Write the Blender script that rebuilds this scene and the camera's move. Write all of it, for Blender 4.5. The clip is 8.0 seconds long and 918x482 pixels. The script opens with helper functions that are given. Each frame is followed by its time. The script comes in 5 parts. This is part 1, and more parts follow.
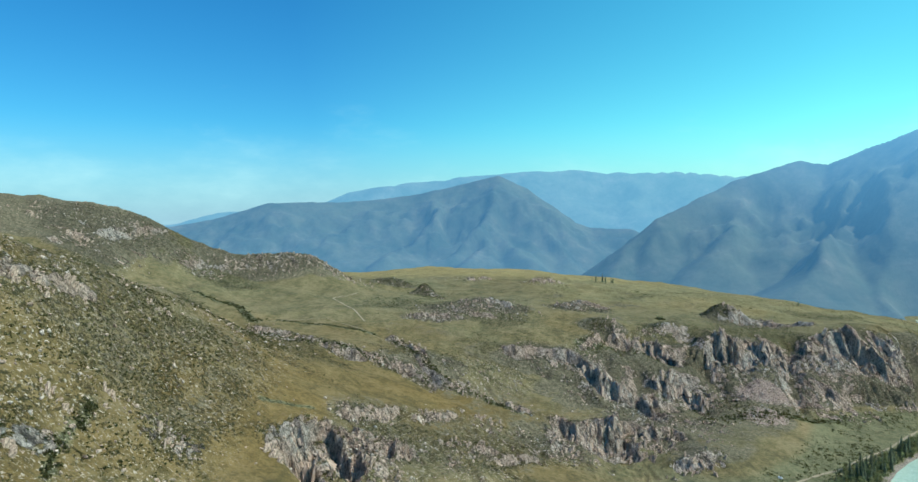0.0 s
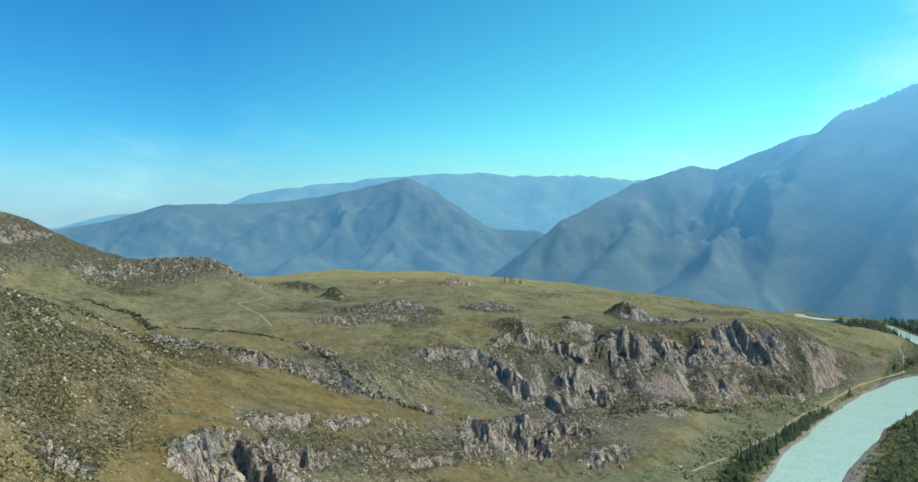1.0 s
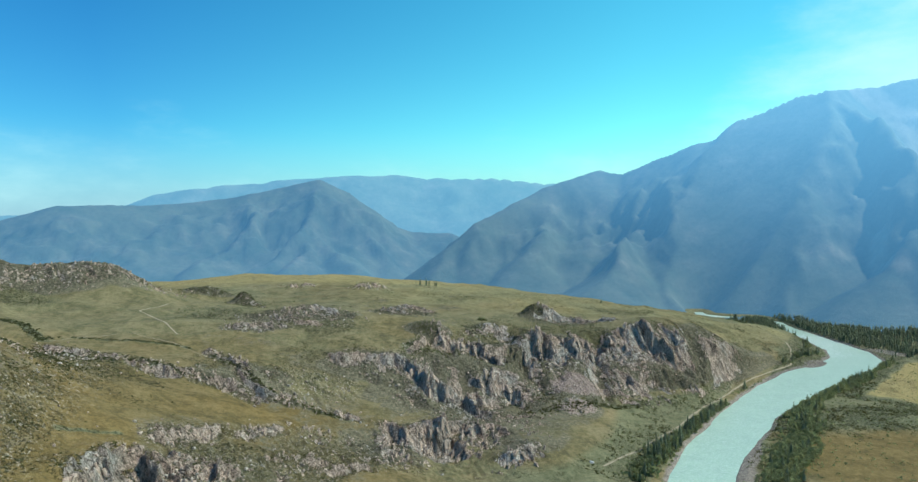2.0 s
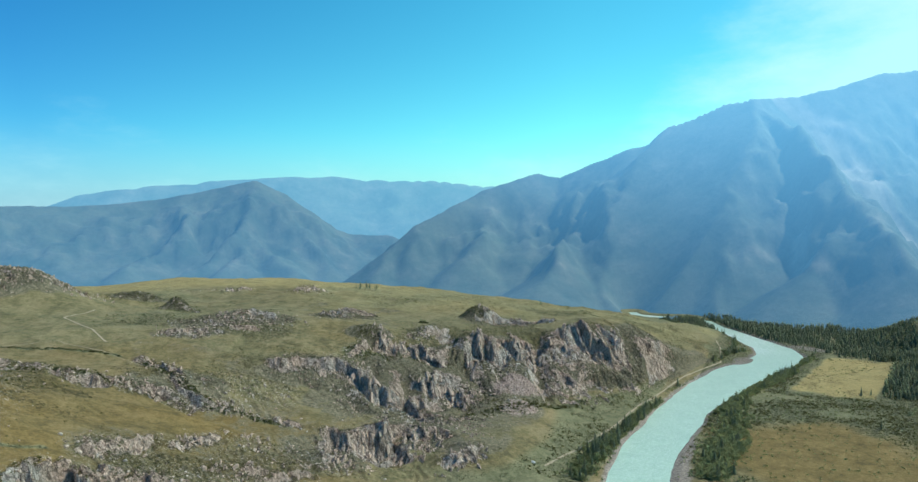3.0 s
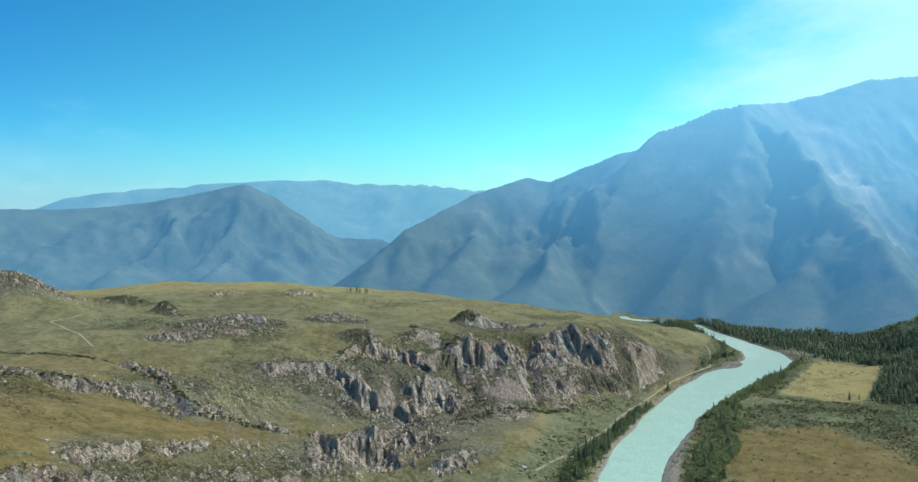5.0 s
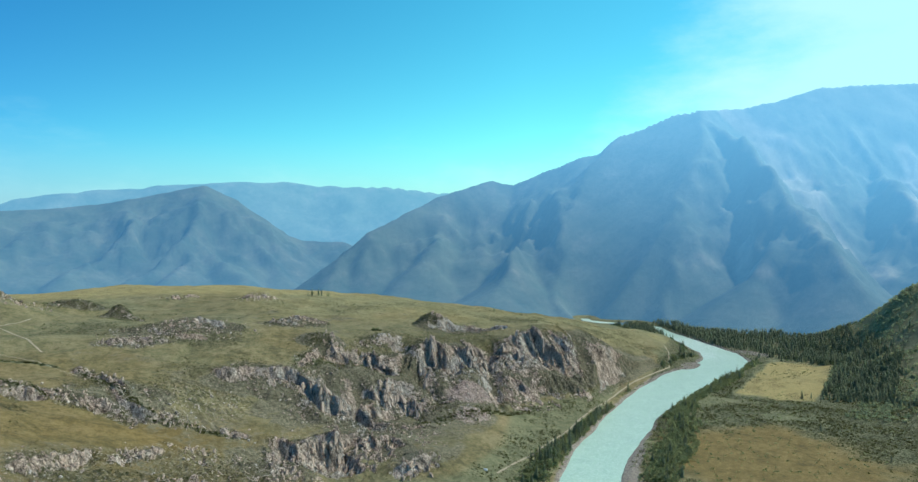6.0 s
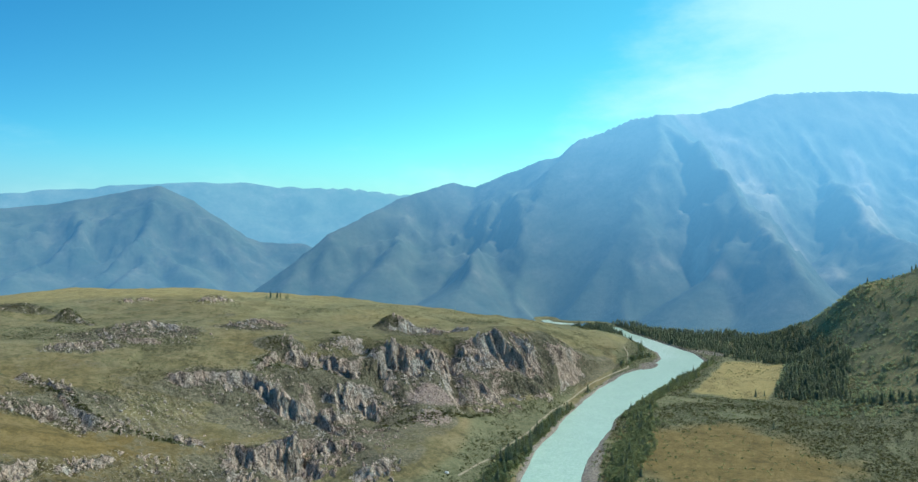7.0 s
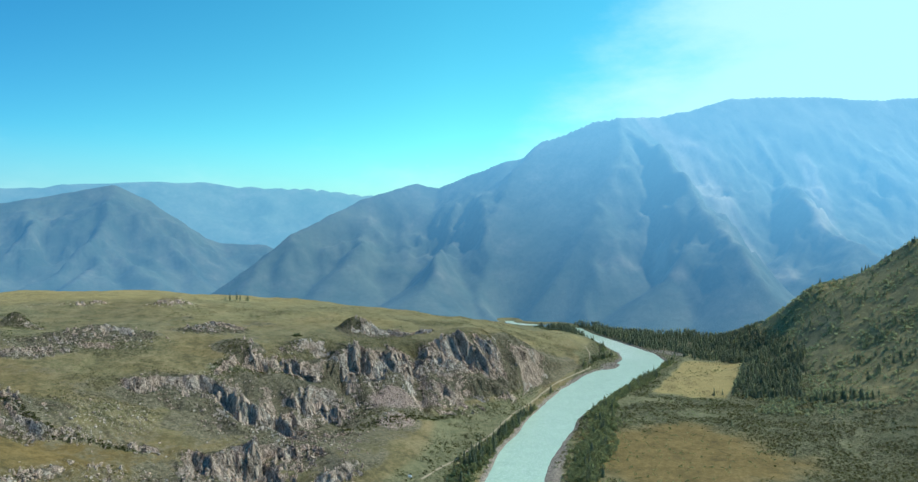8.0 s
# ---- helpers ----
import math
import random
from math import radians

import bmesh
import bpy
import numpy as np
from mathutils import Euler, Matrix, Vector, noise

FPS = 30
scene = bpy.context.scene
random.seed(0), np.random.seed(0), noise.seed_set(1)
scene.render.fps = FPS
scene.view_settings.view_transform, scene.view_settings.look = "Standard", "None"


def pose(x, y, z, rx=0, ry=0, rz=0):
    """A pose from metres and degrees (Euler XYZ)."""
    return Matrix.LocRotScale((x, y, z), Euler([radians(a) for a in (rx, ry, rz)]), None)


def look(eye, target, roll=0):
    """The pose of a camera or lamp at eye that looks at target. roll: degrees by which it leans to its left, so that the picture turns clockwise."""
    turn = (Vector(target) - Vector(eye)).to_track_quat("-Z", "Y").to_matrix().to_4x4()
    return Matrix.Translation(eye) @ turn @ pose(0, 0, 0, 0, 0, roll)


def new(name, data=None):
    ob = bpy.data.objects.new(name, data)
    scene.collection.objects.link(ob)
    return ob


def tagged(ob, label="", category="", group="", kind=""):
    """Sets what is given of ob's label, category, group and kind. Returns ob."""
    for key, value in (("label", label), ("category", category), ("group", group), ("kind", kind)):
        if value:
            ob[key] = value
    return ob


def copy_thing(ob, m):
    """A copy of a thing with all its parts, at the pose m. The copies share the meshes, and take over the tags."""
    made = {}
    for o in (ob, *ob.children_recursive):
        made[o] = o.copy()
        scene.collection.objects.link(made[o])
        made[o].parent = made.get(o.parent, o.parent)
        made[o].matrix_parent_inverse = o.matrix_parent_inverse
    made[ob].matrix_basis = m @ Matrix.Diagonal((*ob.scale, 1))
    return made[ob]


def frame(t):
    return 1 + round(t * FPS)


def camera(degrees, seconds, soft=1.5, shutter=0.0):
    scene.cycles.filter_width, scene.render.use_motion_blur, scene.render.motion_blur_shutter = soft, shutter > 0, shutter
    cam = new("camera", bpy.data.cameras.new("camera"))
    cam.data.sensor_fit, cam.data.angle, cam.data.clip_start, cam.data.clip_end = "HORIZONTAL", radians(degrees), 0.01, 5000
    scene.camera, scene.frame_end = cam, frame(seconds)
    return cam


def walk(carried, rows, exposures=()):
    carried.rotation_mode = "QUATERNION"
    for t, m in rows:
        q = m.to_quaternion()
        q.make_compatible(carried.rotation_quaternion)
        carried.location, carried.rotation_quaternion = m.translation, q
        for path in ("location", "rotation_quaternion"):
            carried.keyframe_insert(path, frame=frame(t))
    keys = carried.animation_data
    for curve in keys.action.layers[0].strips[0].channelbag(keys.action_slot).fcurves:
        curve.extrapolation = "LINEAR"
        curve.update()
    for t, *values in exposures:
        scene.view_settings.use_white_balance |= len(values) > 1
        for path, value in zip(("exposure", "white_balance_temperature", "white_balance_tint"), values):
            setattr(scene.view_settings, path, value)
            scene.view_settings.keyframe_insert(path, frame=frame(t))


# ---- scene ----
# The walk: a drone hovers about 300 m over a river and pans slowly to its right.
cam = camera(68.8, 8.0, soft=1.42)
EYE = 300.0
PATH = [  # seconds, x, y, z over EYE, yaw, pitch, roll
    (0.0, 0.0, 0.0, 0.0, 0.0, -1.60, 0.34),
    (0.5, -2.82, 0.81, 0.24, -3.91, -1.55, 0.39),
    (1.0, -5.08, 1.64, 0.51, -7.86, -1.49, 0.46),
    (1.5, -6.69, 2.55, 0.89, -11.80, -1.42, 0.44),
    (2.0, -8.50, 3.19, 1.23, -15.23, -1.33, 0.43),
    (2.2, -9.20, 3.45, 1.42, -16.13, -1.30, 0.43),
    (3.3, -13.30, 4.85, 2.50, -21.05, -1.15, 0.37),
    (3.5, -13.73, 5.04, 2.65, -20.97, -1.12, 0.37),
    (4.0, -14.32, 5.39, 2.89, -20.81, -1.03, 0.36),
    (4.5, -13.91, 5.80, 2.97, -20.63, -0.95, 0.30),
    (5.8, -10.10, 6.55, 2.54, -23.68, -0.67, 0.18),
    (6.0, -9.52, 6.70, 2.46, -24.31, -0.63, 0.16),
    (6.5, -8.15, 7.83, 2.36, -25.67, -0.54, 0.11),
    (7.0, -7.48, 9.79, 2.44, -27.59, -0.49, 0.08),
    (7.5, -6.49, 11.95, 2.71, -29.25, -0.47, 0.05),
    (8.0, -5.29, 13.98, 3.04, -30.71, -0.40, 0.0),
]
walk(cam, [(t, pose(x, y, EYE + z, 90 + pitch, roll, yaw)) for t, x, y, z, yaw, pitch, roll in PATH])

# ---- sky, sun, exposure ----
SUN_AZIMUTH, SUN_HEIGHT = 110.0, 51.0  # degrees clockwise from +y, degrees over the horizon
sky_world = bpy.data.worlds.new("sky")
scene.world = sky_world
sky_world.use_nodes = True
wn, wl = sky_world.node_tree.nodes, sky_world.node_tree.links
wn.clear()
sky = wn.new("ShaderNodeTexSky")
sky.sky_type, sky.sun_disc = "NISHITA", False
sky.sun_elevation, sky.sun_rotation = radians(SUN_HEIGHT), radians(SUN_AZIMUTH)
sky.altitude, sky.air_density, sky.dust_density, sky.ozone_density = 600, 1.0, 1.0, 2.0
vivid = wn.new("ShaderNodeHueSaturation")
vivid.inputs["Hue"].default_value, vivid.inputs["Saturation"].default_value = 0.5, 1.35
tint = wn.new("ShaderNodeMix")
tint.data_type, tint.blend_type = "RGBA", "MULTIPLY"
tint.inputs[0].default_value = 1.0
tint.inputs[7].default_value = (0.48, 1.05, 0.97, 1)
# thin white cloud, thickest low on the side of the sun
sky_way = wn.new("ShaderNodeTexCoord")
wisps = wn.new("ShaderNodeTexNoise")
wisps.inputs["Scale"].default_value, wisps.inputs["Detail"].default_value, wisps.inputs["Roughness"].default_value = 5.5, 9, 0.62
wisp_map = wn.new("ShaderNodeMapping")
wisp_map.inputs["Scale"].default_value = (1, 1, 2.6)
sunward = wn.new("ShaderNodeVectorMath")
sunward.operation = "DOT_PRODUCT"
sunward.inputs[1].default_value = (math.sin(radians(76)) * 0.985, math.cos(radians(76)) * 0.985, 0.15)
cover = wn.new("ShaderNodeMapRange")
cover.interpolation_type = "SMOOTHSTEP"
for i, v in enumerate((0.70, 1.0, 0.0, 0.58)):
    cover.inputs[1 + i].default_value = v
thick = wn.new("ShaderNodeMath")
thick.operation = "ADD"
thin = wn.new("ShaderNodeMath")
thin.operation = "MULTIPLY"
thin.inputs[1].default_value = 0.46
thick_low = wn.new("ShaderNodeMath")
thick_low.operation = "ADD"
low_veil = wn.new("ShaderNodeMapRange")
for i, v in enumerate((0.25, 0.05, 0.0, 0.26)):
    low_veil.inputs[1 + i].default_value = v
veil = wn.new("ShaderNodeMapRange")
veil.interpolation_type = "SMOOTHSTEP"
for i, v in enumerate((0.39, 0.74, 0.0, 0.80)):
    veil.inputs[1 + i].default_value = v
puff_way = wn.new("ShaderNodeVectorMath")
puff_way.operation = "DOT_PRODUCT"
puff_way.inputs[1].default_value = (0.4671, 0.8780, 0.1042)
puff = wn.new("ShaderNodeMapRange")
puff.interpolation_type = "SMOOTHSTEP"
for i, v in enumerate((math.cos(radians(0.55)), math.cos(radians(0.1)), 0.0, 0.75)):
    puff.inputs[1 + i].default_value = v
veil_all = wn.new("ShaderNodeMath")
veil_all.operation, veil_all.use_clamp = "ADD", True
clouds = wn.new("ShaderNodeMix")
clouds.data_type = "RGBA"
clouds.inputs[7].default_value = (3.2, 5.5, 5.7, 1)
# the air turns from blue to bright cyan towards the sun
glare = wn.new("ShaderNodeValToRGB")
for el, (at, col) in zip(glare.color_ramp.elements, ((0.05, (0.46, 0.51, 0.72, 1)), (0.70, (1.10, 0.99, 0.92, 1)))):
    el.position, el.color = at, col
glare_mix = wn.new("ShaderNodeMix")
glare_mix.data_type, glare_mix.blend_type = "RGBA", "MULTIPLY"
glare_mix.inputs[0].default_value = 1.0
bright = wn.new("ShaderNodeVectorMath")
bright.operation = "MULTIPLY"
bright.inputs[1].default_value = (1.15, 1.38, 1.15)
# pale dusty air low over the horizon
up = wn.new("ShaderNodeSeparateXYZ")
low_air = wn.new("ShaderNodeMapRange")
low_air.interpolation_type = "SMOOTHSTEP"
for i, v in enumerate((0.15, 0.0, 0.0, 0.75)):
    low_air.inputs[1 + i].default_value = v
dusty = wn.new("ShaderNodeMix")
dusty.data_type = "RGBA"
dusty.inputs[7].default_value = (1.95, 3.05, 4.15, 1)
sky_light = wn.new("ShaderNodeBackground")
sky_light.inputs[1].default_value = 0.15
for p, q in ((sky.outputs[0], vivid.inputs["Color"]), (vivid.outputs[0], tint.inputs[6]), (sky_way.outputs["Generated"], wisp_map.inputs[0]), (wisp_map.outputs[0], wisps.inputs["Vector"]),
             (sky_way.outputs["Generated"], sunward.inputs[0]), (sunward.outputs["Value"], cover.inputs[0]), (cover.outputs[0], thick.inputs[0]), (wisps.outputs["Fac"], thin.inputs[0]), (thin.outputs[0], thick.inputs[1]), (up.outputs[2], low_veil.inputs[0]), (low_veil.outputs[0], thick_low.inputs[0]), (thick.outputs[0], thick_low.inputs[1]),
             (thick_low.outputs[0], veil.inputs[0]), (veil.outputs[0], veil_all.inputs[0]), (sky_way.outputs["Generated"], puff_way.inputs[0]), (puff_way.outputs["Value"], puff.inputs[0]), (puff.outputs[0], veil_all.inputs[1]), (veil_all.outputs[0], clouds.inputs[0]), (tint.outputs[2], glare_mix.inputs[6]), (sunward.outputs["Value"], glare.inputs[0]), (glare.outputs[0], bright.inputs[0]), (bright.outputs[0], glare_mix.inputs[7]), (glare_mix.outputs[2], dusty.inputs[6]),
             (dusty.outputs[2], clouds.inputs[6]), (clouds.outputs[2], sky_light.inputs[0]), (sky_way.outputs["Generated"], up.inputs[0]), (up.outputs[2], low_air.inputs[0]), (low_air.outputs[0], dusty.inputs[0]), 
             (sky_light.outputs[0], wn.new("ShaderNodeOutputWorld").inputs[0])):
    wl.new(p, q)

sun_data = bpy.data.lights.new("sun", "SUN")
sun_data.energy, sun_data.angle, sun_data.color = 3.2, radians(0.6), (1.0, 0.93, 0.80)
sun = new("sun", sun_data)
a, e = radians(SUN_AZIMUTH), radians(SUN_HEIGHT)
sun.matrix_world = look((math.sin(a) * math.cos(e) * 900, math.cos(a) * math.cos(e) * 900, math.sin(e) * 900), (0, 0, 0))
scene.view_settings.exposure = 0.35

# ---- materials ----
def shade(name, rough=0.9):
    m = bpy.data.materials.new(name)
    m.use_nodes = True
    nt = m.node_tree
    b = nt.nodes["Principled BSDF"]
    b.inputs["Roughness"].default_value = rough
    b.inputs["Specular IOR Level"].default_value = 0.15
    return m, nt, b


def streaks(nt, scale, long, lean, detail=6.0, rough=0.65, warp=0.3):
    """Noise drawn out along a leaning upright axis, as in tilted beds of rock."""
    tc = nt.nodes.new("ShaderNodeTexCoord")
    mp = nt.nodes.new("ShaderNodeMapping")
    mp.vector_type = "TEXTURE"
    mp.inputs["Rotation"].default_value = (radians(10), radians(lean), 0)
    mp.inputs["Scale"].default_value = (1, 1.6, long)
    n = nt.nodes.new("ShaderNodeTexNoise")
    n.inputs["Scale"].default_value, n.inputs["Detail"].default_value = scale, detail
    n.inputs["Roughness"].default_value, n.inputs["Distortion"].default_value = rough, warp
    nt.links.new(tc.outputs["Object"], mp.inputs["Vector"])
    nt.links.new(mp.outputs["Vector"], n.inputs["Vector"])
    return n.outputs["Fac"]


def grain(nt, scale, detail=6.0, rough=0.6, warp=0.0, squash=(1, 1, 1), coords="Object"):
    tc = nt.nodes.new("ShaderNodeTexCoord")
    mp = nt.nodes.new("ShaderNodeMapping")
    mp.inputs["Scale"].default_value = squash
    n = nt.nodes.new("ShaderNodeTexNoise")
    n.inputs["Scale"].default_value, n.inputs["Detail"].default_value = scale, detail
    n.inputs["Roughness"].default_value, n.inputs["Distortion"].default_value = rough, warp
    nt.links.new(tc.outputs[coords], mp.inputs["Vector"])
    nt.links.new(mp.outputs["Vector"], n.inputs["Vector"])
    return n.outputs["Fac"]


def ramp(nt, fac, stops):
    r = nt.nodes.new("ShaderNodeValToRGB")
    while len(r.color_ramp.elements) < len(stops):
        r.color_ramp.elements.new(0.5)
    for el, (at, col) in zip(r.color_ramp.elements, stops):
        el.position, el.color = at, (*col, 1) if len(col) == 3 else col
    nt.links.new(fac, r.inputs[0])
    return r.outputs[0]


def level(nt, fac, lo, hi):
    r = nt.nodes.new("ShaderNodeMapRange")
    r.interpolation_type = "SMOOTHSTEP"
    for i, v in enumerate((lo, hi, 0.0, 1.0)):
        r.inputs[1 + i].default_value = v
    nt.links.new(fac, r.inputs[0])
    return r.outputs[0]


def calc(nt, op, p, q):
    n = nt.nodes.new("ShaderNodeMath")
    n.operation = op
    for i, v in enumerate((p, q)):
        if isinstance(v, (int, float)):
            n.inputs[i].default_value = v
        else:
            nt.links.new(v, n.inputs[i])
    return n.outputs[0]


def blend(nt, fac, p, q, kind="MIX"):
    n = nt.nodes.new("ShaderNodeMix")
    n.data_type, n.blend_type = "RGBA", kind
    for i, v in ((0, fac), (6, p), (7, q)):
        if isinstance(v, (int, float)):
            n.inputs[i].default_value = v
        elif isinstance(v, tuple):
            n.inputs[i].default_value = (*v, 1)
        else:
            nt.links.new(v, n.inputs[i])
    return n.outputs[2]


def field_of(nt, name):
    n = nt.nodes.new("ShaderNodeAttribute")
    n.attribute_name = name
    return n.outputs["Fac"]


def relief(nt, b, height, strength=0.6, distance=1.0):
    n = nt.nodes.new("ShaderNodeBump")
    n.inputs["Strength"].default_value, n.inputs["Distance"].default_value = strength, distance
    nt.links.new(height, n.inputs["Height"])
    nt.links.new(n.outputs[0], b.inputs["Normal"])


def cracks(nt, scale, squash, width):
    """Dark joints between blocks: 0 in the joint, 1 on the block."""
    tc = nt.nodes.new("ShaderNodeTexCoord")
    mp = nt.nodes.new("ShaderNodeMapping")
    mp.inputs["Scale"].default_value = squash
    wob = nt.nodes.new("ShaderNodeTexNoise")
    wob.inputs["Scale"].default_value, wob.inputs["Detail"].default_value = 0.12, 4
    mix = nt.nodes.new("ShaderNodeMix")
    mix.data_type, mix.blend_type = "RGBA", "LINEAR_LIGHT"
    mix.inputs[0].default_value = 6.0
    mix.clamp_factor = False
    v = nt.nodes.new("ShaderNodeTexVoronoi")
    v.feature = "DISTANCE_TO_EDGE"
    v.inputs["Scale"].default_value = scale
    nt.links.new(tc.outputs["Object"], mp.inputs["Vector"])
    nt.links.new(tc.outputs["Object"], wob.inputs["Vector"])
    nt.links.new(mp.outputs[0], mix.inputs[6])
    nt.links.new(wob.outputs["Color"], mix.inputs[7])
    nt.links.new(mix.outputs[2], v.inputs["Vector"])
    return level(nt, v.outputs["Distance"], 0.0, width)


def flat_top(nt, lo, hi):
    """1 on level ledges, 0 on steep faces."""
    geo = nt.nodes.new("ShaderNodeNewGeometry")
    sep = nt.nodes.new("ShaderNodeSeparateXYZ")
    nt.links.new(geo.outputs["True Normal"], sep.inputs[0])
    return level(nt, sep.outputs[2], lo, hi)


def rock_colour(nt, big=0.012):
    tall = streaks(nt, 0.17, 5.0, -24, 6, 0.70, 0.5)
    fine = streaks(nt, 0.75, 2.2, -24, 5, 0.75, 0.3)
    wide = grain(nt, big, 3, 0.5)
    tone = calc(nt, "ADD", calc(nt, "MULTIPLY", tall, 0.6), calc(nt, "MULTIPLY", fine, 0.4))
    grey = ramp(nt, tone, [(0.40, (0.085, 0.078, 0.070)), (0.45, (0.37, 0.335, 0.295)), (0.51, (0.58, 0.525, 0.455)), (0.59, (0.80, 0.73, 0.64))])
    warm = ramp(nt, tone, [(0.40, (0.10, 0.074, 0.060)), (0.46, (0.42, 0.32, 0.25)), (0.58, (0.74, 0.59, 0.475))])
    col = blend(nt, calc(nt, "MAXIMUM", level(nt, wide, 0.36, 0.52), field_of(nt, "rust")), grey, warm)
    # dark lichen in patches
    col = blend(nt, calc(nt, "MULTIPLY", level(nt, grain(nt, 0.06, 5, 0.7, 0.4), 0.53, 0.64), 0.5), col, (0.10, 0.096, 0.078))
    joint = cracks(nt, 0.22, (1, 1, 0.28), 0.10)
    col = blend(nt, calc(nt, "SUBTRACT", 0.55, calc(nt, "MULTIPLY", joint, 0.55)), col, (0.050, 0.045, 0.040))
    return col, calc(nt, "ADD", calc(nt, "MULTIPLY", tone, 1.7), calc(nt, "MULTIPLY", joint, 0.2))


def ground_material():
    m, nt, b = shade("steppe")
    broad = grain(nt, 0.006, 4, 0.6)
    patch = grain(nt, 0.03, 5, 0.62, 0.4)
    tuss = grain(nt, 0.13, 6, 0.72, 0.3)
    fine = grain(nt, 0.45, 6, 0.75)
    mott = calc(nt, "ADD", calc(nt, "MULTIPLY", patch, 0.45), calc(nt, "MULTIPLY", tuss, 0.55))
    grass = ramp(nt, mott, [(0.38, (0.088, 0.082, 0.042)), (0.48, (0.172, 0.143, 0.068)), (0.58, (0.26, 0.205, 0.110))])
    green = ramp(nt, mott, [(0.36, (0.094, 0.106, 0.056)), (0.60, (0.225, 0.222, 0.125))])
    col = blend(nt, calc(nt, "MAXIMUM", field_of(nt, "lush"), calc(nt, "MULTIPLY", calc(nt, "MULTIPLY", level(nt, broad, 0.50, 0.64), 0.35), calc(nt, "SUBTRACT", 1.0, field_of(nt, "dry")))), grass, green)
    col = blend(nt, calc(nt, "MULTIPLY", field_of(nt, "dry"), 0.8), col, ramp(nt, mott, [(0.36, (0.080, 0.058, 0.020)), (0.48, (0.150, 0.100, 0.030)), (0.60, (0.225, 0.152, 0.052))]))
    col = blend(nt, field_of(nt, "hay"), col, ramp(nt, mott, [(0.36, (0.27, 0.215, 0.088)), (0.60, (0.42, 0.33, 0.140))]))
    col = blend(nt, calc(nt, "MULTIPLY", level(nt, fine, 0.46, 0.62), 0.45), col, (0.066, 0.062, 0.026))
    # dark low scrub and pale stones between the grass
    bushy = level(nt, calc(nt, "ADD", calc(nt, "MULTIPLY", grain(nt, 0.30, 4, 0.78, 0.3), 1.0), calc(nt, "MULTIPLY", calc(nt, "SUBTRACT", field_of(nt, "scrub"), 1.0), 0.16)), 0.50, 0.56)
    scrub = calc(nt, "MULTIPLY", bushy, level(nt, field_of(nt, "scrub"), 0.05, 0.4))
    col = blend(nt, calc(nt, "MULTIPLY", scrub, 0.85), col, ramp(nt, fine, [(0.3, (0.030, 0.036, 0.016)), (0.7, (0.080, 0.078, 0.036))]))
    pale = calc(nt, "MULTIPLY", level(nt, grain(nt, 0.36, 4, 0.75, 0.8), 0.565, 0.62), level(nt, field_of(nt, "stone"), 0.05, 0.5))
    col = blend(nt, pale, col, (0.46, 0.40, 0.32))
    # grey-green heath mixed with weathered stone on the broken slopes
    heath = ramp(nt, grain(nt, 0.22, 7, 0.82, 0.3, (1, 1, 0.6)), [(0.37, (0.048, 0.048, 0.030)), (0.45, (0.105, 0.098, 0.062)), (0.53, (0.150, 0.132, 0.084)), (0.61, (0.25, 0.215, 0.155)), (0.69, (0.40, 0.35, 0.28))])
    col = blend(nt, level(nt, calc(nt, "ADD", field_of(nt, "heath"), calc(nt, "MULTIPLY", calc(nt, "SUBTRACT", mott, 0.5), 1.2)), 0.35, 0.65), col, heath)
    rock, tall = rock_colour(nt)
    rocky = calc(nt, "ADD", field_of(nt, "rock"), calc(nt, "MULTIPLY", calc(nt, "SUBTRACT", grain(nt, 0.20, 7, 0.78, 0.4), 0.5), 2.8))
    rocky = calc(nt, "SUBTRACT", rocky, calc(nt, "MULTIPLY", level(nt, grain(nt, 0.045, 5, 0.65, 0.6), 0.50, 0.60), 0.55))
    mask = calc(nt, "MULTIPLY", level(nt, rocky, 0.42, 0.56), calc(nt, "SUBTRACT", 1.0, calc(nt, "MULTIPLY", flat_top(nt, 0.80, 0.93), 0.75)))
    col = blend(nt, mask, col, rock)
    scree = ramp(nt, grain(nt, 0.6, 6, 0.8), [(0.36, (0.13, 0.095, 0.080)), (0.5, (0.30, 0.225, 0.19)), (0.62, (0.48, 0.385, 0.33))])
    col = blend(nt, level(nt, calc(nt, "ADD", field_of(nt, "scree"), calc(nt, "MULTIPLY", calc(nt, "SUBTRACT", tuss, 0.5), 1.6)), 0.4, 0.6), col, scree)
    shingle = ramp(nt, grain(nt, 0.3, 6, 0.75), [(0.36, (0.10, 0.088, 0.074)), (0.62, (0.36, 0.31, 0.265))])
    col = blend(nt, field_of(nt, "shingle"), col, shingle)
    nt.links.new(col, b.inputs["Base Color"])
    bump = calc(nt, "ADD", calc(nt, "ADD", calc(nt, "MULTIPLY", fine, 0.5), calc(nt, "MULTIPLY", scrub, 0.7)), calc(nt, "MULTIPLY", calc(nt, "MULTIPLY", tall, mask), 2.6))
    relief(nt, b, bump, 1.0, 1.9)
    return m


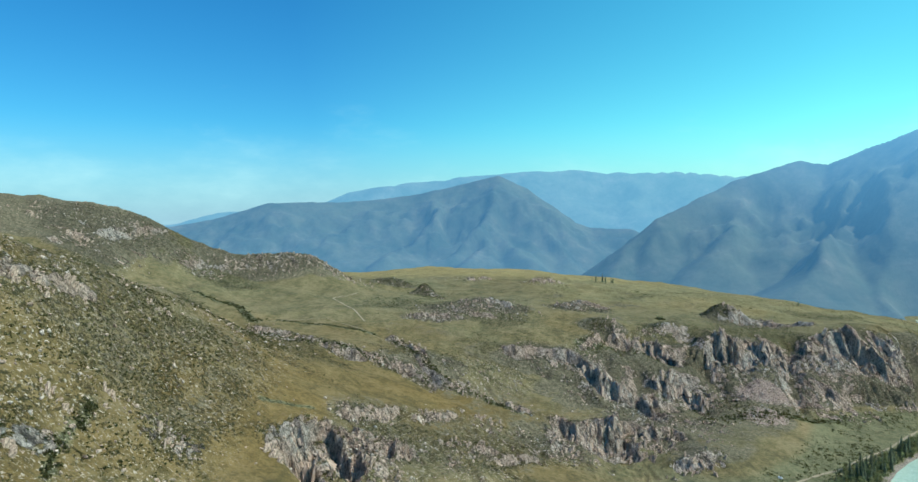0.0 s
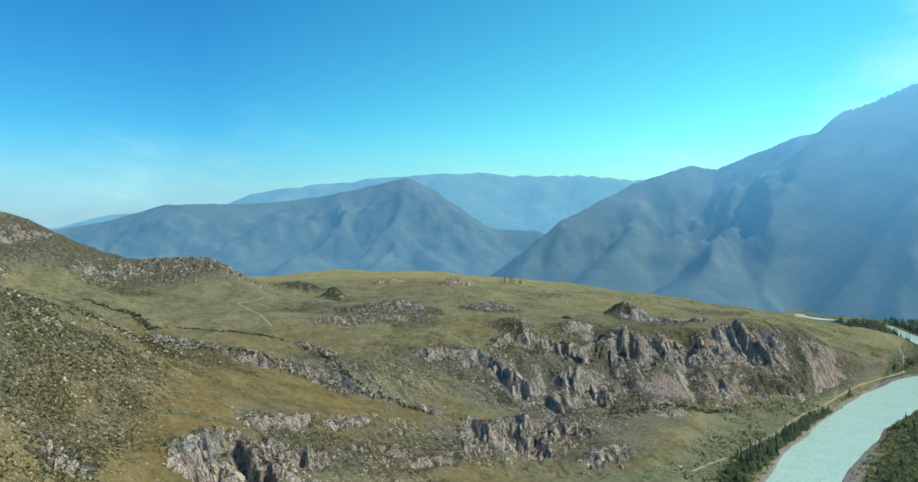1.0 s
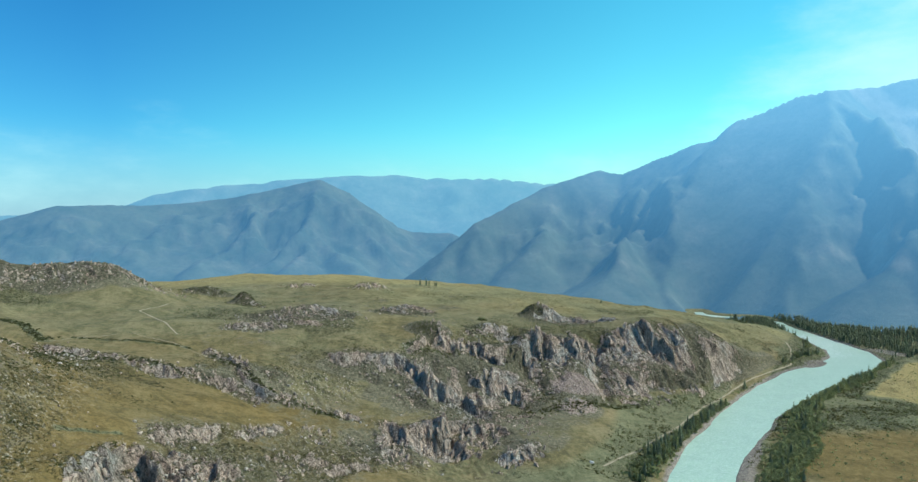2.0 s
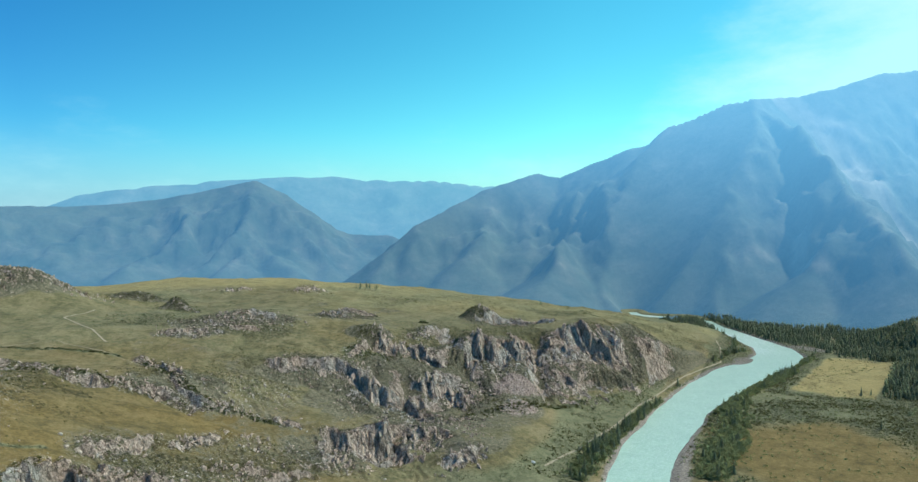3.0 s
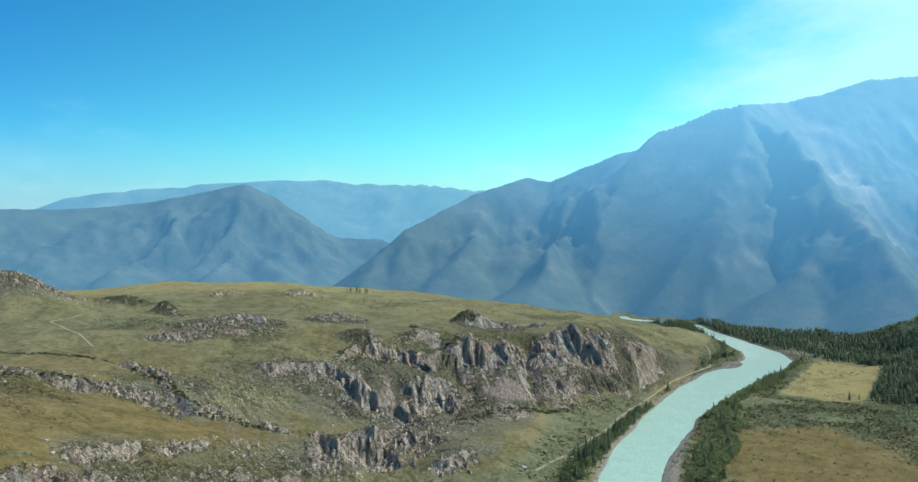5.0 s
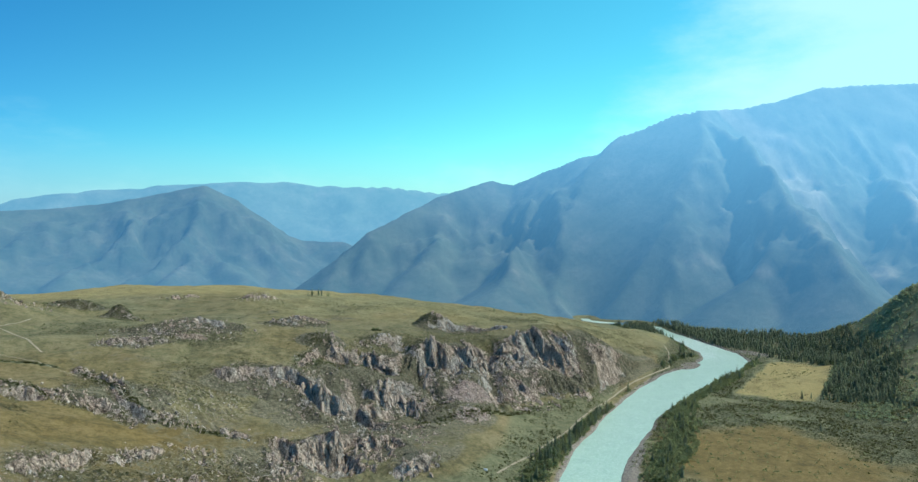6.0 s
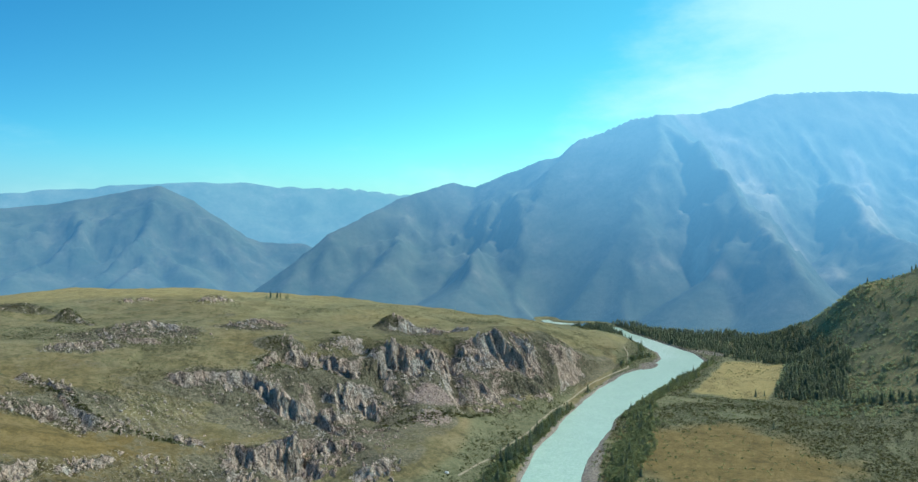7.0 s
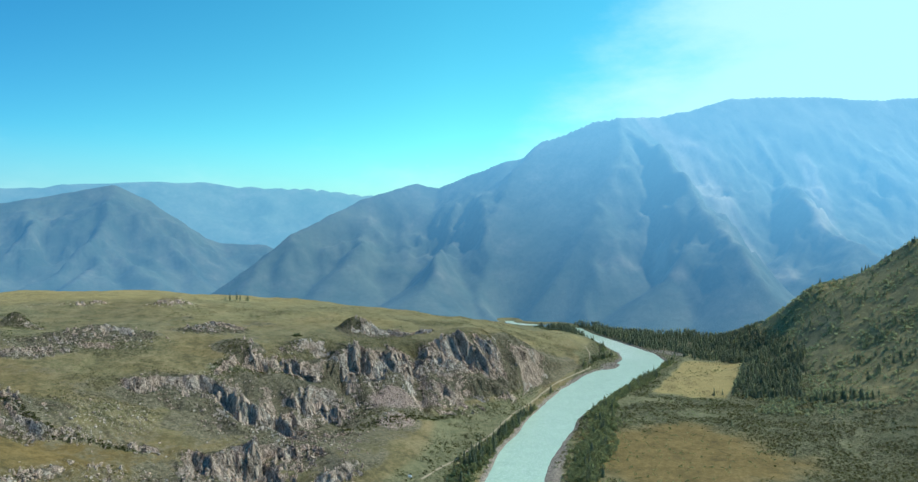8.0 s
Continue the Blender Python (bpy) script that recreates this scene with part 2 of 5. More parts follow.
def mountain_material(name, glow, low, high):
    """Distance: forest, scree and exposed rock; air haze is painted on as emission, stronger to the east and higher up.
    """
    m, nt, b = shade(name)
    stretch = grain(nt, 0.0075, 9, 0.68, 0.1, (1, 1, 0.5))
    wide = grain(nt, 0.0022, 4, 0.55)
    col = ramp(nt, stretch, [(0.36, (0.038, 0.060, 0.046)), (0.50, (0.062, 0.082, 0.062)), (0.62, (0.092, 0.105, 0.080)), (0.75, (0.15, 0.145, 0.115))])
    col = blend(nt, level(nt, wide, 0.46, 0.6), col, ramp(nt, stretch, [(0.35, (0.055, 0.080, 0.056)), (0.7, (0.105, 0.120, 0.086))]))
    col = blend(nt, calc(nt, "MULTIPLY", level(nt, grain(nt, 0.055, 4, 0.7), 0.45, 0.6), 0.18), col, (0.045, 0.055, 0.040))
    # sunlight on the spurs' flanks, painted as a paler base colour
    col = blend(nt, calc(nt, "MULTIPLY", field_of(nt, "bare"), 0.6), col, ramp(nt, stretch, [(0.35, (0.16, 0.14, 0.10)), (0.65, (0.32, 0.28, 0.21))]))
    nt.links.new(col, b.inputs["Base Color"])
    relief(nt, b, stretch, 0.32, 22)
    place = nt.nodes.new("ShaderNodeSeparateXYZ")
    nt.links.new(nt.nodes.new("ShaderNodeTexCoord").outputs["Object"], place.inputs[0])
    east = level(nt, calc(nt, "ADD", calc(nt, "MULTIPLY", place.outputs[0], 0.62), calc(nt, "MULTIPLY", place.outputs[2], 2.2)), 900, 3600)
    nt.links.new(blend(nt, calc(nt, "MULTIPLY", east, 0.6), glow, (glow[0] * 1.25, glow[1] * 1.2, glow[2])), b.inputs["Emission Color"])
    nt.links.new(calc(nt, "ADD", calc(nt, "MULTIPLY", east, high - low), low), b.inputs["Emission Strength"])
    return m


def water_material():
    m, nt, b = shade("glacial_water", 0.30)
    b.inputs["Specular IOR Level"].default_value = 0.3
    flow = grain(nt, 0.05, 5, 0.6, 1.0)
    col = ramp(nt, flow, [(0.3, (0.29, 0.425, 0.325)), (0.7, (0.385, 0.53, 0.405))])
    foam = calc(nt, "MULTIPLY", field_of(nt, "foam"), level(nt, grain(nt, 0.35, 6, 0.75, 1.0), 0.46, 0.6))
    nt.links.new(blend(nt, foam, col, (0.75, 0.80, 0.78)), b.inputs["Base Color"])
    relief(nt, b, grain(nt, 0.4, 5, 0.65, 0.8), 0.25, 0.3)
    return m


GROUND = ground_material()
WATER = water_material()
# emission colour and strength stand in for the haze before each range
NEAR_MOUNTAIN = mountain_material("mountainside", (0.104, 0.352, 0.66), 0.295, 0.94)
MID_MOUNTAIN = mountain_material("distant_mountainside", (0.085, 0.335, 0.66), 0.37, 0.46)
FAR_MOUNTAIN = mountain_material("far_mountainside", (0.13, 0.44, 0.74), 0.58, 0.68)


# ---- relief of the land ----
# points placed along sight lines, with guessed heights, to fit the camera's view
PLATEAU = [  # x, y, height of the table land, its rim and the cliffs' feet
    (803, 1107, 82), (701, 1081, 108), (615, 1088, 112), (549, 1078, 97), (484, 1088, 98), (427, 1080, 114), (327, 1084, 106), (228, 1099, 126),
    (800, 1030, 16), (654, 973, 20), (581, 970, 22), (495, 936, 22), (432, 910, 35), (349, 829, 35), (291, 763, 34), (300, 985, 72), (320, 945, 40),
    (500, 1230, 122), (604, 1190, 105), (67, 1205, 150), (344, 1225, 128), (-82, 1376, 150), (-172, 1120, 147), (-60, 965, 111), (2, 900, 89),
    (-170, 660, 115), (-154, 560, 109),
]
PLATEAU_BACK = [
    (-128, 1910, 172), (113, 1860, 168), (360, 1777, 158), (508, 1718, 142), (776, 1580, 107), (986, 1456, 77), (1088, 1383, 57), (1035, 1425, 61), (1139, 1404, 44), (1200, 1480, 36), (1250, 1560, 12), (1180, 1330, 20), (1100, 1550, 34), (1180, 1700, 14),
    (-100, 2250, 110), (400, 2200, 80), (800, 2000, 40), (1100, 1800, 12), (-700, 2300, 200),
]
WEST_HILLS = [
    (-846, 1238, 350), (-690, 1332, 328), (-624, 1364, 306), (-548, 1396, 258), (-900, 1750, 290), (-430, 1395, 236), (-350, 1407, 244),
    (-279, 1423, 210), (-213, 1434, 175), (-400, 1290, 190), (-520, 1250, 214), (-355, 1070, 156), (-1300, 1200, 420), (-500, 1050, 190),
    (-560, 1560, 200), (-470, 1640, 172), (-380, 1640, 165), (-300, 1620, 163), (-230, 1640, 164), (-430, 1850, 160), (-250, 1800, 164), (-620, 1800, 185), (-330, 2050, 150),
]
NEAR_SLOPE = [
    (-367, 536, 286), (-357, 579, 274), (-349, 630, 261), (-349, 775, 227), (-333, 836, 192), (-276, 940, 140), (-244, 575, 151), (-269, 485, 182),
    (-245, 353, 164), (-230, 410, 142), (-205, 478, 116), (-114, 548, 92), (-46, 598, 72), (68, 677, 42), (208, 752, 16), (-600, 480, 330), (-400, 722, 240), (-460, 830, 200), (-520, 940, 188), (-390, 866, 188), (-425, 944, 168), (-365, 918, 162), (-440, 642, 262), (-530, 774, 215), (-650, 900, 215),
]
VALLEY = [
    (566, 609, 5), (861, 415, 11), (932, 535, 12), (906, 703, 8), (800, 868, 5), (1120, 865, 8), (1070, 967, 6), (1351, 1009, 9), (1475, 1051, 16), (1550, 1250, 14), (1450, 1500, 6),
    (478, 868, 14), (354, 734, 13), (644, 924, 14), (899, 1102, 15), (1024, 1162, 12), (0, 0, 60), (0, -600, 100), (-500, 0, 260), (400, 200, 8), (600, 0, 10), (1500, 1800, 8), (1400, 2200, 8),
]
EAST_HILL = [
    (940, 434, 16), (1053, 487, 56), (1225, 566, 112), (1724, 798, 309), (1681, 887, 238), (1639, 961, 182), (1571, 1070, 98), (1612, 1002, 184), (1478, 840, 150), (1449, 888, 112), (1310, 730, 84), (1384, 898, 58), (1180, 720, 26), (2000, 600, 330), (1800, 400, 400), (1300, 200, 260), (1000, 0, 90), (1809, 1388, 12), (1866, 1303, 22), (1911, 1240, 50), (1680, 1270, 16), (1640, 1380, 12), (1900, 1080, 140),
]
RIVER = [  # x, y of the middle, half the width
    (150, 250, 30), (330, 520, 30), (476, 688, 32), (541, 758, 34), (713, 901, 37), (876, 1010, 47), (1010, 1083, 52), (1130, 1133, 48), (1215, 1190, 46), (1275, 1270, 42), (1312, 1370, 32), (1365, 1510, 22),
    (1396, 1600, 16), (1452, 1700, 10), (1440, 1800, 10), (1366, 1862, 24), (1348, 1930, 16), (1380, 2000, 12),
]


def smooth(lo, hi, v):
    u = np.clip((v - lo) / (hi - lo), 0, 1)
    return u * u * (3 - 2 * u)


def lattice(ix, iy, seed):
    h = (ix.astype(np.int64) * 374761393 + iy.astype(np.int64) * 668265263 + seed * 1442695041) & 0x7FFFFFFF
    h = ((h ^ (h >> 13)) * 1274126177) & 0x7FFFFFFF
    return ((h ^ (h >> 16)) & 0xFFFF) / 65535.0


def value_noise(x, y, seed=0):
    ix, iy = np.floor(x), np.floor(y)
    fx, fy = x - ix, y - iy
    ux, uy = fx * fx * fx * (fx * (6 * fx - 15) + 10), fy * fy * fy * (fy * (6 * fy - 15) + 10)
    p, q = lattice(ix, iy, seed), lattice(ix + 1, iy, seed)
    r, s = lattice(ix, iy + 1, seed), lattice(ix + 1, iy + 1, seed)
    return (p * (1 - ux) + q * ux) * (1 - uy) + (r * (1 - ux) + s * ux) * uy


def fractal(x, y, size, octaves=5, seed=0, gain=0.5, ridged=False):
    total, amp, norm = np.zeros_like(x), 1.0, 0.0
    for i in range(octaves):
        k = 2.03 ** i / size
        c, s = math.cos(0.7 * i + seed), math.sin(0.7 * i + seed)
        n = value_noise((x * c - y * s) * k, (x * s + y * c) * k, seed * 17 + i)
        total += amp * (1 - np.abs(2 * n - 1) if ridged else n)
        norm += amp
        amp *= gain
    return total / norm


def along(line, x, y):
    """Distance to a line of (x, y, value...), and the values at its nearest place."""
    best, vals = np.full(x.shape, 1e9), None
    for p, q in zip(line[:-1], line[1:]):
        dx, dy = q[0] - p[0], q[1] - p[1]
        u = np.clip(((x - p[0]) * dx + (y - p[1]) * dy) / (dx * dx + dy * dy), 0, 1)
        d = np.hypot(x - p[0] - u * dx, y - p[1] - u * dy)
        near = d < best
        got = [p[k] + u * (q[k] - p[k]) for k in range(2, len(p))]
        vals = got if vals is None else [np.where(near, g, v) for g, v in zip(got, vals)]
        best = np.where(near, d, best)
    return best, vals


LANDFORM = np.array(PLATEAU + PLATEAU_BACK + WEST_HILLS + NEAR_SLOPE + VALLEY + EAST_HILL, float)
SOFT = 45.0
pair = np.sqrt((LANDFORM[:, None, 0] - LANDFORM[None, :, 0]) ** 2 + (LANDFORM[:, None, 1] - LANDFORM[None, :, 1]) ** 2 + SOFT ** 2)
WEIGHT = np.linalg.solve(pair - 6.0 * np.eye(len(LANDFORM)), LANDFORM[:, 2] - LANDFORM[:, 2].mean())


def base_height(x, y):
    z = np.full(x.shape, LANDFORM[:, 2].mean())
    for (px, py, _), w in zip(LANDFORM, WEIGHT):
        z += w * np.sqrt((x - px) ** 2 + (y - py) ** 2 + SOFT ** 2)
    return z


CRAGS = [  # x, y to x, y of a rock face that looks to the right of that way, its height, depth, how much of it stands over the land behind
    (-60, 1372, -36, 1360, 6, 12, 0.6), (-10, 1190, 56, 1215, 13, 26, 0.8), (56, 1215, 105, 1165, 12, 26, 0.8), (-64, 1126, 0, 1118, 8, 16, 0.8), (20, 1140, 100, 1128, 7, 16, 0.7),
    (172, 1225, 256, 1230, 11, 30, 0.8), (165, 1518, 230, 1522, 6, 26, 0.7), (462, 1196, 510, 1204, 13, 22, 0.6), (500, 1212, 600, 1165, 12, 30, 0.8), (-60, 1600, 60, 1590, 8, 30, 0.9),
]
CLIFFS = [
    (190, 1030, 226, 1078, 7, 18, 0.4), (248, 1086, 292, 1068, 22, 22, 0.3), (290, 1075, 345, 1030, 30, 26, 0.3), (325, 1100, 368, 1098, 14, 20, 0.6),
    (366, 1040, 420, 1062, 50, 32, 0.45), (420, 1062, 455, 1040, 46, 30, 0.42), (462, 1072, 528, 1056, 42, 24, 0.4), (548, 1058, 622, 1074, 38, 30, 0.45), (622, 1074, 690, 1058, 42, 28, 0.5), (742, 1040, 806, 1096, 32, 26, 0.5),
    (490, 1000, 560, 985, 28, 26, 0.4), (590, 1000, 680, 1000, 24, 26, 0.5),
]
LOW_CLIFFS = [
    (80, 1012, 160, 990, 14, 20, 0.6), (140, 992, 205, 950, 30, 24, 0.45), (285, 972, 335, 982, 40, 24, 0.45), (330, 976, 368, 945, 32, 22, 0.45), (195, 955, 285, 930, 28, 26, 0.4), (235, 905, 320, 880, 12, 20, 0.5),
    (125, 812, 190, 834, 34, 34, 0.35), (190, 834, 262, 818, 34, 34, 0.35), (95, 745, 160, 812, 18, 18, 0.6), (160, 800, 235, 790, 18, 16, 0.5), (225, 740, 300, 760, 18, 16, 0.5), (150, 722, 215, 745, 15, 18, 0.5),
]
NEAR_CLIFFS = [
    (-160, 585, -146, 612, 30, 30, 0.2), (-150, 610, -118, 624, 44, 42, 0.22), (-125, 621, -86, 590, 36, 40, 0.22), (-120, 690, -70, 745, 9, 18, 0.6), (-95, 655, -50, 640, 9, 20, 0.5),
    (-45, 745, 0, 800, 9, 16, 0.6), (0, 800, 55, 795, 12, 18, 0.6), (-20, 690, 40, 700, 10, 20, 0.5), (40, 690, 90, 725, 10, 20, 0.5), (-350, 500, -322, 570, 9, 10, 0.8), (-270, 372, -258, 415, 9, 10, 0.8),
]
GULLIES = [  # gentler, stony sides of dry gullies
    (-310, 1010, -225, 966, 17, 14, 0.35), (-225, 966, -149, 922, 17, 14, 0.35), (-149, 922, -76, 905, 16, 14, 0.35), (-76, 905, -30, 875, 14, 12, 0.35), (-98, 1012, -55, 952, 16, 12, 0.4), (-55, 952, -18, 886, 17, 12, 0.4),
]
BANDS = [
    (-18, 886, 75, 857, 10, 12, 0.4), (-10, 950, 60, 916, 7, 14, 0.5), (-690, 1130, -645, 1226, 14, 14, 0.5), (-645, 1226, -598, 1335, 14, 14, 0.5), (-490, 1310, -400, 1350, 5, 24, 0.5), (-420, 1385, -300, 1400, 4, 24, 0.6), (-820, 1180, -740, 1255, 10, 20, 0.6),
]
STONY = [  # x, y, radii, strength of broken stony ground
    (-85, 640, 55, 50, 1.6), (-222, 512, 30, 26, 0.8), (-110, 700, 45, 30, 0.9),
    (-385, 1375, 150, 75, 0.95), (-270, 1415, 90, 50, 0.95), (-690, 1270, 150, 130, 0.5), (-20, 650, 110, 60, 0.6), (130, 770, 110, 60, 0.8), (560, 955, 110, 28, 0.7), (-500, 1290, 60, 50, 0.9), (30, 1175, 120, 60, 0.8), (215, 1215, 80, 40, 0.7), (-40, 1125, 60, 28, 1.1), (190, 1520, 60, 24, 1.0), (-66, 1368, 26, 16, 0.4), (-150, 1462, 48, 26, 0.8), (-20, 885, 60, 30, 0.9), (60, 930, 60, 50, 0.5), (-275, 988, 44, 22, 1.3), (-225, 962, 44, 20, 1.3), (-180, 938, 42, 20, 1.3), (-132, 916, 42, 20, 1.3), (-80, 902, 42, 20, 1.3), (850, 1130, 80, 55, 0.55), (330, 1105, 60, 25, 0.8), (-300, 620, 70, 160, 0.55), (-90, 700, 60, 60, 0.5), (60, 760, 110, 60, 0.5), (260, 880, 110, 70, 0.8),
    (-90, 590, 80, 50, 1.0), (20, 920, 70, 60, 0.4), (640, 1030, 170, 50, 1.0), (420, 1030, 110, 55, 0.9), (340, 960, 80, 50, 0.9), (215, 925, 90, 55, 0.8), (190, 815, 110, 50, 0.9), (-620, 1200, 90, 150, 0.45), (540, 1190, 70, 35, 0.8), (180, 1000, 90, 45, 0.6),
]


HEATH = [  # x, y, radii, strength of dark heath
    (640, 1015, 190, 75, 1.0), (430, 1000, 140, 85, 1.0), (300, 985, 140, 75, 0.85), (210, 930, 110, 60, 0.8), (300, 880, 130, 70, 0.9), (390, 890, 80, 50, 1.0), (290, 800, 70, 60, 0.9), (190, 790, 130, 60, 0.7), (830, 1090, 110, 60, 0.8), (930, 1150, 120, 60, 0.7), (860, 1190, 140, 60, 0.45), (1080, 1290, 90, 70, 0.4),
    (-70, 1382, 40, 26, 1.0), (-150, 1468, 66, 34, 0.9), (40, 1185, 120, 45, 0.7), (215, 1215, 80, 34, 0.7), (510, 1195, 110, 40, 0.8), (-385, 1375, 170, 80, 0.85), (-40, 1125, 70, 26, 0.6), (-60, 930, 70, 40, 0.7), (30, 870, 90, 30, 0.45), (-730, 1260, 190, 160, 1.0), (-90, 700, 70, 80, 0.5),
    (330, 1180, 160, 60, 0.6), (150, 1330, 160, 70, 0.55), (420, 1300, 170, 80, 0.6), (0, 1290, 90, 40, 0.5), (650, 1250, 140, 70, 0.6), (280, 1430, 190, 60, 0.5), (80, 1000, 90, 40, 0.5), (-60, 1060, 70, 40, 0.45),
    (238, 1104, 46, 34, 1.1), (476, 1216, 40, 30, 1.1), (360, 1030, 150, 50, 1.0), (520, 985, 130, 40, 1.0), (700, 1010, 120, 40, 1.0), (130, 985, 90, 40, 0.8), (100, 860, 140, 60, 0.5), (10, 740, 120, 70, 0.5), (-300, 640, 110, 190, 0.42), (-340, 830, 80, 110, 0.42), (-60, 640, 70, 50, 0.5), (290, 850, 90, 60, 1.0),
]
MOUNDS = [  # x, y, radii, height of knolls on the table land
    (-150, 1470, 52, 32, 22), (-72, 1384, 21, 18, 27), (196, 1535, 36, 26, 13), (474, 1214, 26, 22, 22), (238, 1104, 34, 26, 15), (40, 1215, 45, 30, 9), (215, 1232, 40, 26, 8), (340, 1120, 30, 26, 9),
]
GULCHES = [  # lines of small ravines cut into the cliffs: width, depth, then x, y
    (15, 20, [(540, 1092, 0), (512, 1035, 0), (497, 985, 0), (494, 930, 0)]), (16, 13, [(722, 1085, 0), (708, 1030, 0), (690, 975, 0)]), (15, 12, [(366, 1085, 0), (374, 1030, 0), (385, 960, 0)]),
    (13, 10, [(262, 985, 0), (252, 930, 0), (262, 880, 0)]), (14, 10, [(220, 1010, 0), (205, 960, 0)]),
]
DOMES = [(-72, 1385, 28, 24), (228, 1092, 26, 24), (470, 1214, 24, 20), (-150, 1470, 50, 32), (354, 1180, 8, 7)]  # x, y, radii of dark heathy knolls
# lines of bushes: x, y to x, y, how many, how wide
HEDGES = [(-455, 1146, -374, 1112, 26, 9), (-374, 1112, -318, 1040, 44, 12), (-300, 998, -225, 958, 22, 6), (-225, 958, -76, 900, 40, 7), (-95, 1000, -50, 940, 34, 8), (-50, 940, -12, 876, 34, 8), (-12, 876, 75, 850, 26, 8), (-290, 1066, -131, 1032, 26, 3),
          (-262, 476, -250, 408, 24, 4), (-250, 408, -238, 380, 14, 4), (345, 1176, 362, 1180, 10, 5), (-192, 648, -150, 676, 16, 4), (185, 1040, 330, 1040, 30, 14), (330, 900, 420, 905, 40, 16), (420, 905, 560, 950, 40, 10)]


def land(x, y):
    """Height and surface masks of the ground at plan coordinates."""
    z = base_height(x, y)
    out = np.maximum.reduce([smooth(1500, 2600, np.abs(x - 300)), smooth(2050, 2700, y), smooth(-200, -1500, y)])
    z = np.clip(z * (1 - out) + 12 * out, 3.0, 420)
    dx, dy = np.gradient(x, axis=1), np.gradient(y, axis=0)
    west = smooth(1250, 1000, x)
    high = smooth(20, 42, z) * (1 - out)
    drain = fractal(x, y, 210, 4, 3, 0.5, True)
    z = z + high * smooth(-380, -480, x) * (fractal(x, y, 75, 4, 53) - 0.5) * 24
    z = z + high * ((drain - 0.66) * 15 + (fractal(x, y, 42, 4, 13) - 0.5) * 5)
    for cx, cy, rx, ry, tall in MOUNDS:
        z = z + tall * np.exp(-((x - cx) / rx) ** 2 - ((y - cy) / ry) ** 2)
    # rock faces: ribs run down the slope
    warp = 34 * (fractal(x, y, 48, 3, 9) - 0.5)
    s, w = x * 0.93 + y * 0.36 + warp, y * 0.93 - x * 0.36
    rib = fractal(s, w * 0.22, 15, 4, 5, 0.55, True)
    slab = fractal(s, w * 0.30, 34, 3, 15, 0.5)
    chip = fractal(s, w * 0.4, 6.5, 2, 35, 0.6, True)
    gap = smooth(0.34, 0.56, fractal(x, y, 48, 3, 45))
    craggy = np.zeros_like(z)
    add = np.zeros_like(z)
    faces = [(*c, 1.0) for c in CRAGS + CLIFFS + LOW_CLIFFS + NEAR_CLIFFS + BANDS] + [(*c, 2.3) for c in GULLIES]
    for x1, y1, x2, y2, tall, deep, stand, gentle in faces:
        long = math.hypot(x2 - x1, y2 - y1)
        tx, ty = (x2 - x1) / long, (y2 - y1) / long
        box = (x > min(x1, x2) - 110) & (x < max(x1, x2) + 110) & (y > min(y1, y2) - 110) & (y < max(y1, y2) + 110)
        px, py = x[box] - x1, y[box] - y1
        at, back = px * tx + py * ty, py * tx - px * ty
        ends = smooth(-0.28 * long - 8, 0.06 * long, at) * smooth(1.28 * long + 8, 0.94 * long, at)
        back = back + tall * (0.9 * (rib[box] - 0.6) + 2.4 * (slab[box] - 0.5))
        face = smooth((-0.42 * tall - 1) * gentle, (0.30 * tall + 1) * gentle, back)
        fade = np.exp(-np.maximum(np.abs(back) - 0.25 * tall, 0) / deep)
        add[box] += 0.8 * tall * (face - 1 + stand) * fade * ends * (0.15 + 1.3 * slab[box]) * (0.12 + 1.05 * np.maximum(gap[box], 0.55 * (tall > 33)))
        craggy[box] = np.maximum(craggy[box], ends * (0.45 + 0.55 * gap[box]) * np.exp(-np.maximum(np.abs(back + 0.2 * tall) - 0.5 * tall, 0) / (0.5 * min(deep, 20))))
    stony = np.zeros_like(z)
    ragged = 0.5 * (fractal(x, y, 60, 3, 19) - 0.5)
    for cx, cy, rx, ry, amount in STONY:
        stony = np.maximum(stony, amount * smooth(1.15, 0.35, np.hypot((x - cx) / rx, (y - cy) / ry) + ragged))
    z = z + add + np.maximum(craggy * 0.9, stony) * ((rib - 0.6) * 12 + (chip - 0.6) * 6.0 + (fractal(x, y, 5, 2, 25, 0.6, True) - 0.6) * 2.5)
    for wide, deep, line in GULCHES:
        z = z - deep * np.exp(-(along(line, x + 14 * (slab - 0.5), y)[0] / wide) ** 2) * smooth(14, 40, z)
    # the river's bed and banks
    d, (half,) = along(RIVER, x, y)
    half = half + 9 * (fractal(x, y, 70, 3, 21) - 0.5)
    z = np.minimum(z, 1.2 + np.maximum(d - half - 6, 0) * 0.28 + 600 * smooth(half + 40, half + 160, d))
    wet = smooth(half + 5, half - 3, d)
    z = z * (1 - wet) - 4 * wet
    # a shingle bar on the inner side of the bend
    bar = smooth(1.25, 0.75, np.hypot(((x - 1092) * 0.9 + (y - 1172) * 0.43) / 52, ((y - 1172) * 0.9 - (x - 1092) * 0.43) / 17) + 0.3 * (slab - 0.5))
    z = np.maximum(z, -4 + 5.2 * bar)
    slope = np.hypot(np.gradient(z, axis=1) / dx, np.gradient(z, axis=0) / dy)
